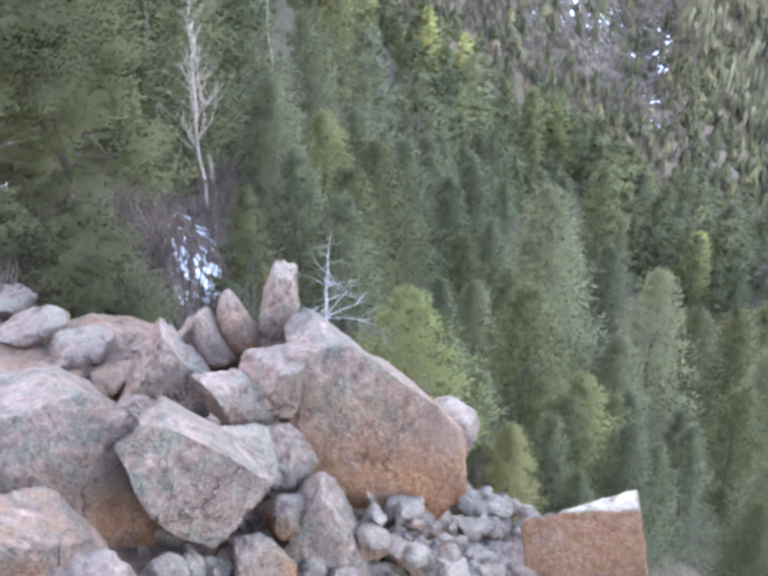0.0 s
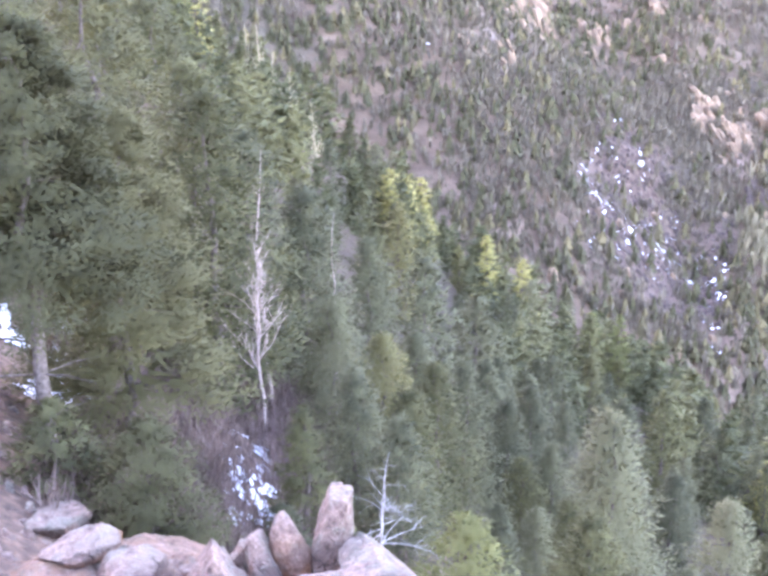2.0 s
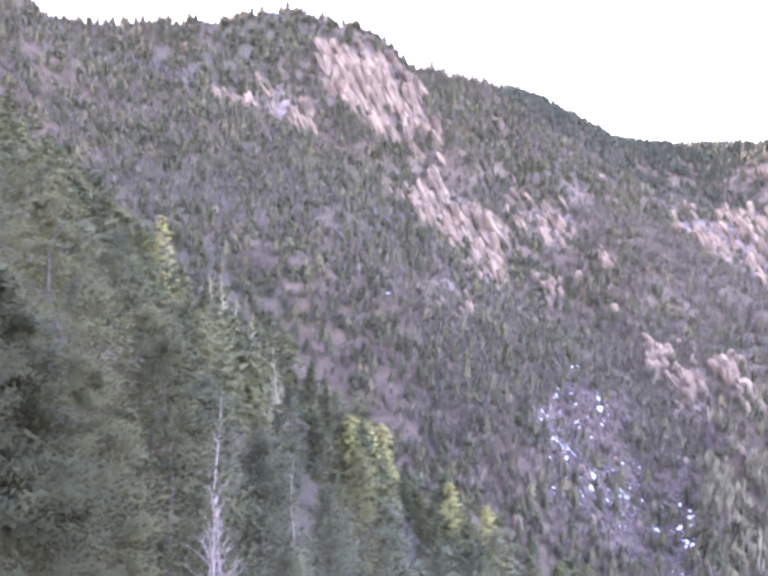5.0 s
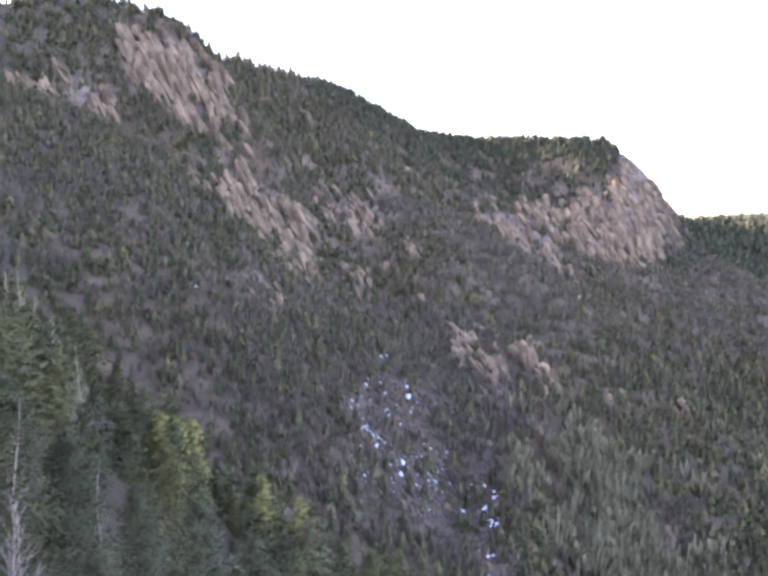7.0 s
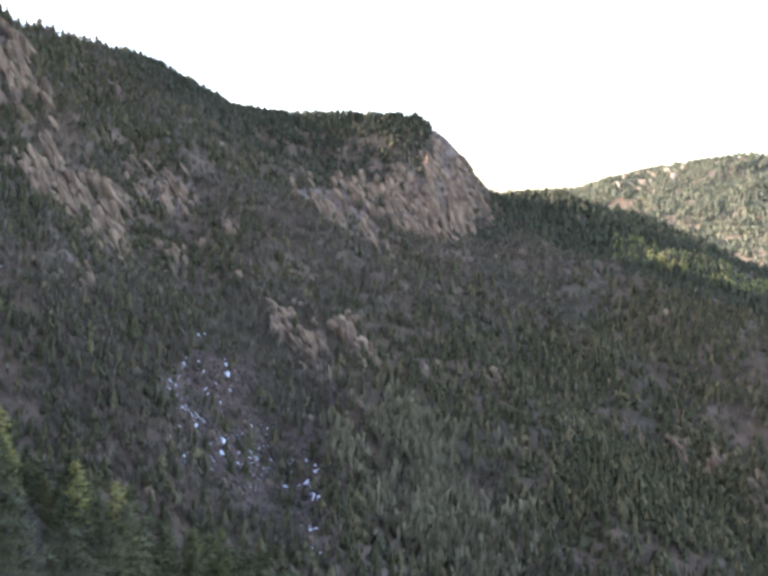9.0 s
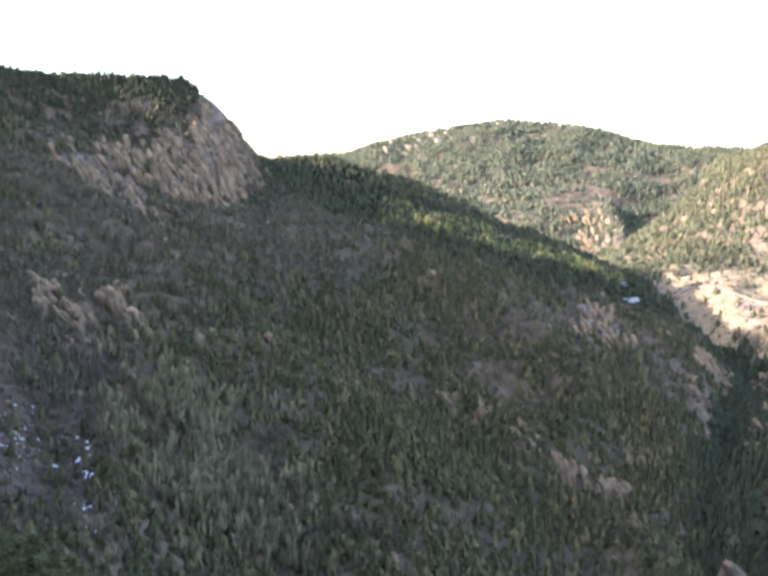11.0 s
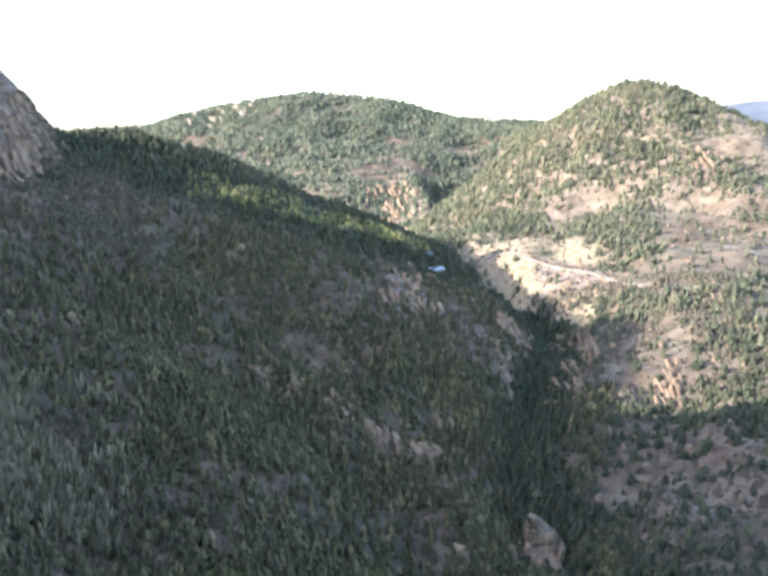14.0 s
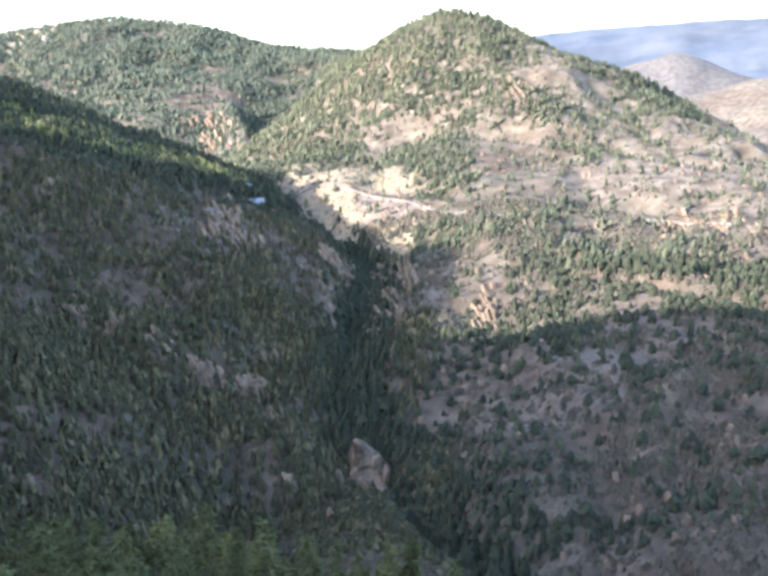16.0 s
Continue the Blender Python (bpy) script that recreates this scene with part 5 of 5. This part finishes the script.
def build_near_plants():
    big = [(-18.8, 23.5, 9.0, 2.7), (-23.6, 21.0, 9.5, 2.7), (-27.0, 24.0, 12.0, 3.6), (-13.6, 34.0, 11.5, 3.2), (-19.5, 33.0, 13.5, 3.6), (-24.0, 40.0, 15.0, 3.8), (-16.4, 46.0, 14.0, 3.5), (-21.0, 58.0, 16.0, 3.8)]
    for k, (az, r, h, w) in enumerate(big):
        near = k < 3
        plant(evergreen("pine_tree", 300 + k, h, w, 84 if near else 100, 6 if near else 4, 84 if near else 26, 0.15 if near else 0.26, PINE, droop=0.34, base=(0.2, 0.42, 0.3)[k] if near else 0.1,
                        puff=0.075 if near else 0.1, core=420 if near else 260, slim=0.75 if near else 0.9), az, r, "tall bushy green pine with drooping boughs on the slope", "tree", "pines above the boulders")
    plant(evergreen("young_pine", 330, 2.9, 1.5, 80, 4, 60, 0.10, PINE, 0.45, 0.2, 0.02), -18.2, 17.6, "low dense dark green pine behind the boulders", "tree")
    plant(evergreen("young_pine", 331, 4.2, 1.2, 70, 3, 24, 0.16, OLIVE_NEEDLES, 0.85, core=90), -8.6, 22.0, "slender young green conifer behind the pinnacles", "tree")
    plant(evergreen("young_pine", 332, 4.2, 1.75, 70, 4, 26, 0.15, YELLOW, 0.7, -0.2, 0.05, core=120), 1.6, 17.6, "yellow-green young pine beside the huge boulder", "tree")
    plant(evergreen("young_pine", 333, 1.8, 0.8, 50, 3, 14, 0.14, NEEDLES, 0.6, core=60), -10.1, 20.0, "small green sapling beside the snow", "tree")
    plant(evergreen("young_pine", 334, 2.2, 1.2, 70, 3, 20, 0.15, PINE, 0.5, core=90), -23.5, 19.0, "low green pine at the edge of the rocks", "tree")
    plant(bare_tree("aspen_tree", 340, 7.4, ASPEN_BARK, 0.075, 0.38, 40, 0.9, -0.05, 0.36, 9), -10.9, 32.0, "leafless pale aspen with fine pinkish branches", "tree")
    plant(bare_tree("aspen_tree", 341, 10.5, ASPEN_BARK, 0.11, 0.16, 20, 1.2), -10.6, 37.0, "tall thin leafless aspen among the conifers", "tree")
    plant(bare_tree("aspen_tree", 342, 10.0, ASPEN_BARK, 0.10, 0.1, 14, 1.2), -6.1, 44.0, "crooked white leafless aspen stem among conifers", "tree")
    plant(bare_tree("dead_snag", 343, 3.8, DEAD_WOOD, 0.06, 0.55, 24, 0.25, 0.14, 0.2, 6), -4.1, 22.5, "dead silver-grey tree with crooked bare branches", "dead tree").rotation_euler.rotate_axis("Y", radians(6))
    rng = random.Random(21)
    first = [bare_tree("bare_shrub", 350 + k, 1.35, TWIG_BARK, 0.03, 0.75, 14, 0.9, 0.0, 0.02, 5) for k in range(3)]
    for k in range(50):
        az, r = (rng.uniform(-20.0, -7.5), rng.uniform(18.0, 36)) if k < 42 else (rng.uniform(-4, 24), rng.uniform(15, 26))
        ob = first[k] if k < 3 else copy_thing(first[k % 3], Matrix.Identity(4))
        plant(ob, az, r, "leafless red-brown shrub on the slope", "shrub", "bare shrubs", 0.05, rng.uniform(0, 360))
        s = rng.uniform(0.7, 1.3)
        ob.scale = (s, s, s)
    gold = [(-13.7, 114, 12.8), (-14.6, 112, 9.8), (-3.1, 104, 8.8), (-2.2, 106, 9.2), (-1.3, 110, 9.5), (2.6, 112, 9.7), (4.7, 112, 10.2),
            (10.4, 112, 10.7), (8.8, 112, 9.6), (19.4, 88, 8.2)]
    for k, (az, r, h) in enumerate(gold):
        plant(evergreen("golden_aspen", 380 + k, h, 1.9, 60, 3, 9, 0.5, GOLD if k not in (1, 7, 8) else YELLOW, 0.55, 0.1, 0.2, core=90), az, r,
              "aspen with golden autumn leaves among dark conifers", "tree", "golden aspens")
    for k, (az, r, h) in enumerate([(-10.4, 116, 11.2), (-9.6, 114, 10.0), (-8.8, 112, 9.9), (-7.2, 106, 9.3), (-11.2, 118, 9.5)]):
        plant(bare_tree("aspen_tree", 390 + k, h, STRAW_BARK, 0.14, 0.24, 34, 1.1, -0.05, 0.3, 7), az, r, "straw-pale leafless aspen at the edge of the wood", "tree", "straw-pale aspens")
    prng = np.random.default_rng(31)
    brush = [fine_shrub(prng) for _ in range(6)]
    az, r = np.radians(prng.uniform(-24, -6.5, 900)), prng.uniform(17.5, 42, 900)
    keep = ~((np.abs(np.degrees(az) + 11.8) < 1.2) & (r > 19) & (r < 31)) | (prng.uniform(0, 1, 900) < 0.4)
    x, y = (r * np.sin(az))[keep], (r * np.cos(az))[keep]
    woods("undergrowth", "tangled red-brown leafless brush under the trees", UNDERGROWTH, brush, prng, x, y, land(x, y) + 0.85, 0.5, 1.3)
    nrng = random.Random(66)
    places = []
    for _ in range(900):
        x, y = bearing(nrng.uniform(-31, 16), nrng.uniform(7.5, 30))
        places.append((x, y))
    z = land(np.array([p[0] for p in places]), np.array([p[1] for p in places]))
    v, f = blades(nrng, [(x, y, h - 0.03) for (x, y), h in zip(places, z)], 0.05, 0.22, 0.12, 0.1)
    tagged(new("loose_stones", mesh_from("loose_stones", v, f, GRANITE)), "loose grey stones and gravel on the ground", "stones", kind="stuff")


build_near_plants()


# ---- road and houses in the valley ----
def road_material():
    n = Nodes("pale_road")
    a = n.noise(n.coords(), 0.4, 4)
    return n.done(n.mix(n.step(a, 0.35, 0.65), (0.17, 0.13, 0.095), (0.25, 0.20, 0.15)), 0.95)


def build_road():
    line = [(47.6, 930), (48.4, 985), (49.9, 1016), (52.7, 966), (55.5, 926), (58.3, 874), (62.5, 864), (66.5, 886), (70.5, 896), (73.4, 846), (79, 800)]
    az = np.interp(np.linspace(0, len(line) - 1, 140), np.arange(len(line)), [p[0] for p in line])
    r = np.interp(np.linspace(0, len(line) - 1, 140), np.arange(len(line)), [p[1] for p in line])
    r = np.convolve(np.pad(r, 6, mode="edge"), np.ones(13) / 13, "valid")
    cx, cy = np.sin(np.radians(az)), np.cos(np.radians(az))
    mid = land(r * cx, r * cy) + 0.6
    mid = np.convolve(np.pad(mid, 4, mode="edge"), np.ones(9) / 9, "valid") + 0.8
    crest = 1.4 + 4.4 * fbm(r * cx, r * cy, 40, 3, 7)
    rows = [(-4.5, -3.5), (-4.0, 0.0), (4.0, 0.0)]
    v = np.concatenate([np.stack([(r + d) * cx, (r + d) * cy, mid + h], 1) for d, h in rows])
    n = len(az)
    i = np.arange(n - 1)
    f = np.concatenate([np.stack([k * n + i, k * n + i + 1, (k + 1) * n + i + 1, (k + 1) * n + i], 1) for k in range(2)])
    tagged(new("road", mesh_from("road", v, f, road_material(), 4)), "pale mountain road cut along the hillside", "road", kind="structure")
    steps = [(4.0, 0 * crest), (5.2, 0.45 * crest), (7.5, 0.8 * crest), (11.0, crest), (14.0, crest - 2.5)]
    v = np.concatenate([np.stack([(r + d) * cx, (r + d) * cy, mid + h - 0.01], 1) for d, h in steps])
    f = np.concatenate([np.stack([k * n + i, k * n + i + 1, (k + 1) * n + i + 1, (k + 1) * n + i], 1) for k in range(4)])
    tagged(new("road_bank", mesh_from("road_bank", v, f, GROUND, 4)), "raw tan earth bank above the road", "bank", kind="structure")


build_road()


def box_mesh(name, size, mat, at=(0, 0, 0)):
    bm = bmesh.new()
    bmesh.ops.create_cube(bm, size=1.0, matrix=Matrix.Translation(at) @ Matrix.Diagonal((*size, 1)))
    bmesh.ops.bevel(bm, geom=bm.edges[:], offset=0.03, segments=1, affect="EDGES")
    me = bpy.data.meshes.new(name)
    bm.to_mesh(me)
    bm.free()
    me.materials.append(mat)
    return me


def plain(name, a, b, rough=0.7, scale=0.8):
    n = Nodes(name)
    return n.done(n.mix(n.step(n.noise(n.coords(), scale, 4), 0.35, 0.65), a, b), rough)


def build_houses():
    wall, roof = plain("weathered_boards", (0.20, 0.15, 0.11), (0.30, 0.23, 0.17)), plain("pale_metal_roof", (0.24, 0.25, 0.26), (0.33, 0.34, 0.35), 0.7)
    glass, trim = plain("dark_panes", (0.03, 0.035, 0.04), (0.05, 0.055, 0.06), 0.15), plain("white_trim", (0.70, 0.70, 0.68), (0.80, 0.80, 0.78))
    for az, r, w, d, h, turn, label in ((46.95, 897, 12.0, 7.0, 3.2, -30, "long low house with a pale metal roof beside the road"), (46.5, 915, 8.0, 6.0, 3.0, 15, "small cabin with a pale roof among the trees")):
        x, y = bearing(az, r)
        house = new("house")
        house.matrix_basis = pose(x, y, ground_at(x, y) + 0.6, 0, 0, turn)
        tagged(house, label, "house", "houses in the valley")
        part("wall", box_mesh("wall", (w, d, h + 3.0), wall, (0, 0, h / 2 - 1.5)), house)
        eave, up = 0.7, 0.42 * d
        v = np.array([(sx * (w / 2 + eave), sy, z + t) for t in (0.0, 0.25) for sx in (-1, 1) for sy, z in ((-d / 2 - eave, h - 0.3), (0, h + up), (d / 2 + eave, h - 0.3))])
        f = np.array([(6, 9, 10, 7), (7, 10, 11, 8), (1, 4, 3, 0), (2, 5, 4, 1), (0, 3, 9, 6), (8, 11, 5, 2), (0, 6, 7, 1), (1, 7, 8, 2), (4, 10, 9, 3), (5, 11, 10, 4)])
        part("roof", mesh_from("roof", v, f, roof, 4), house)
        for sx in (-1, 1):
            gable = np.array([(sx * w / 2, sy, z) for sy, z in ((-d / 2, h), (0, h + up - 0.1), (d / 2, h))])
            part("gable", mesh_from("gable", gable, np.array([(0, 1, 2)])[:, ::sx], wall), house)
        part("door", box_mesh("door", (1.0, 0.08, 2.05), trim, (0.1 * w, -d / 2 - 0.03, 1.05)), house)
        for k in (-0.36, -0.18, 0.3):
            win = part("window", box_mesh("window", (1.5, 0.1, 1.2), trim, (k * w, -d / 2 - 0.03, 1.9)), house)
            part("pane", box_mesh("pane", (1.3, 0.04, 1.0), glass, (k * w, -d / 2 - 0.09, 1.9)), win)


build_houses()
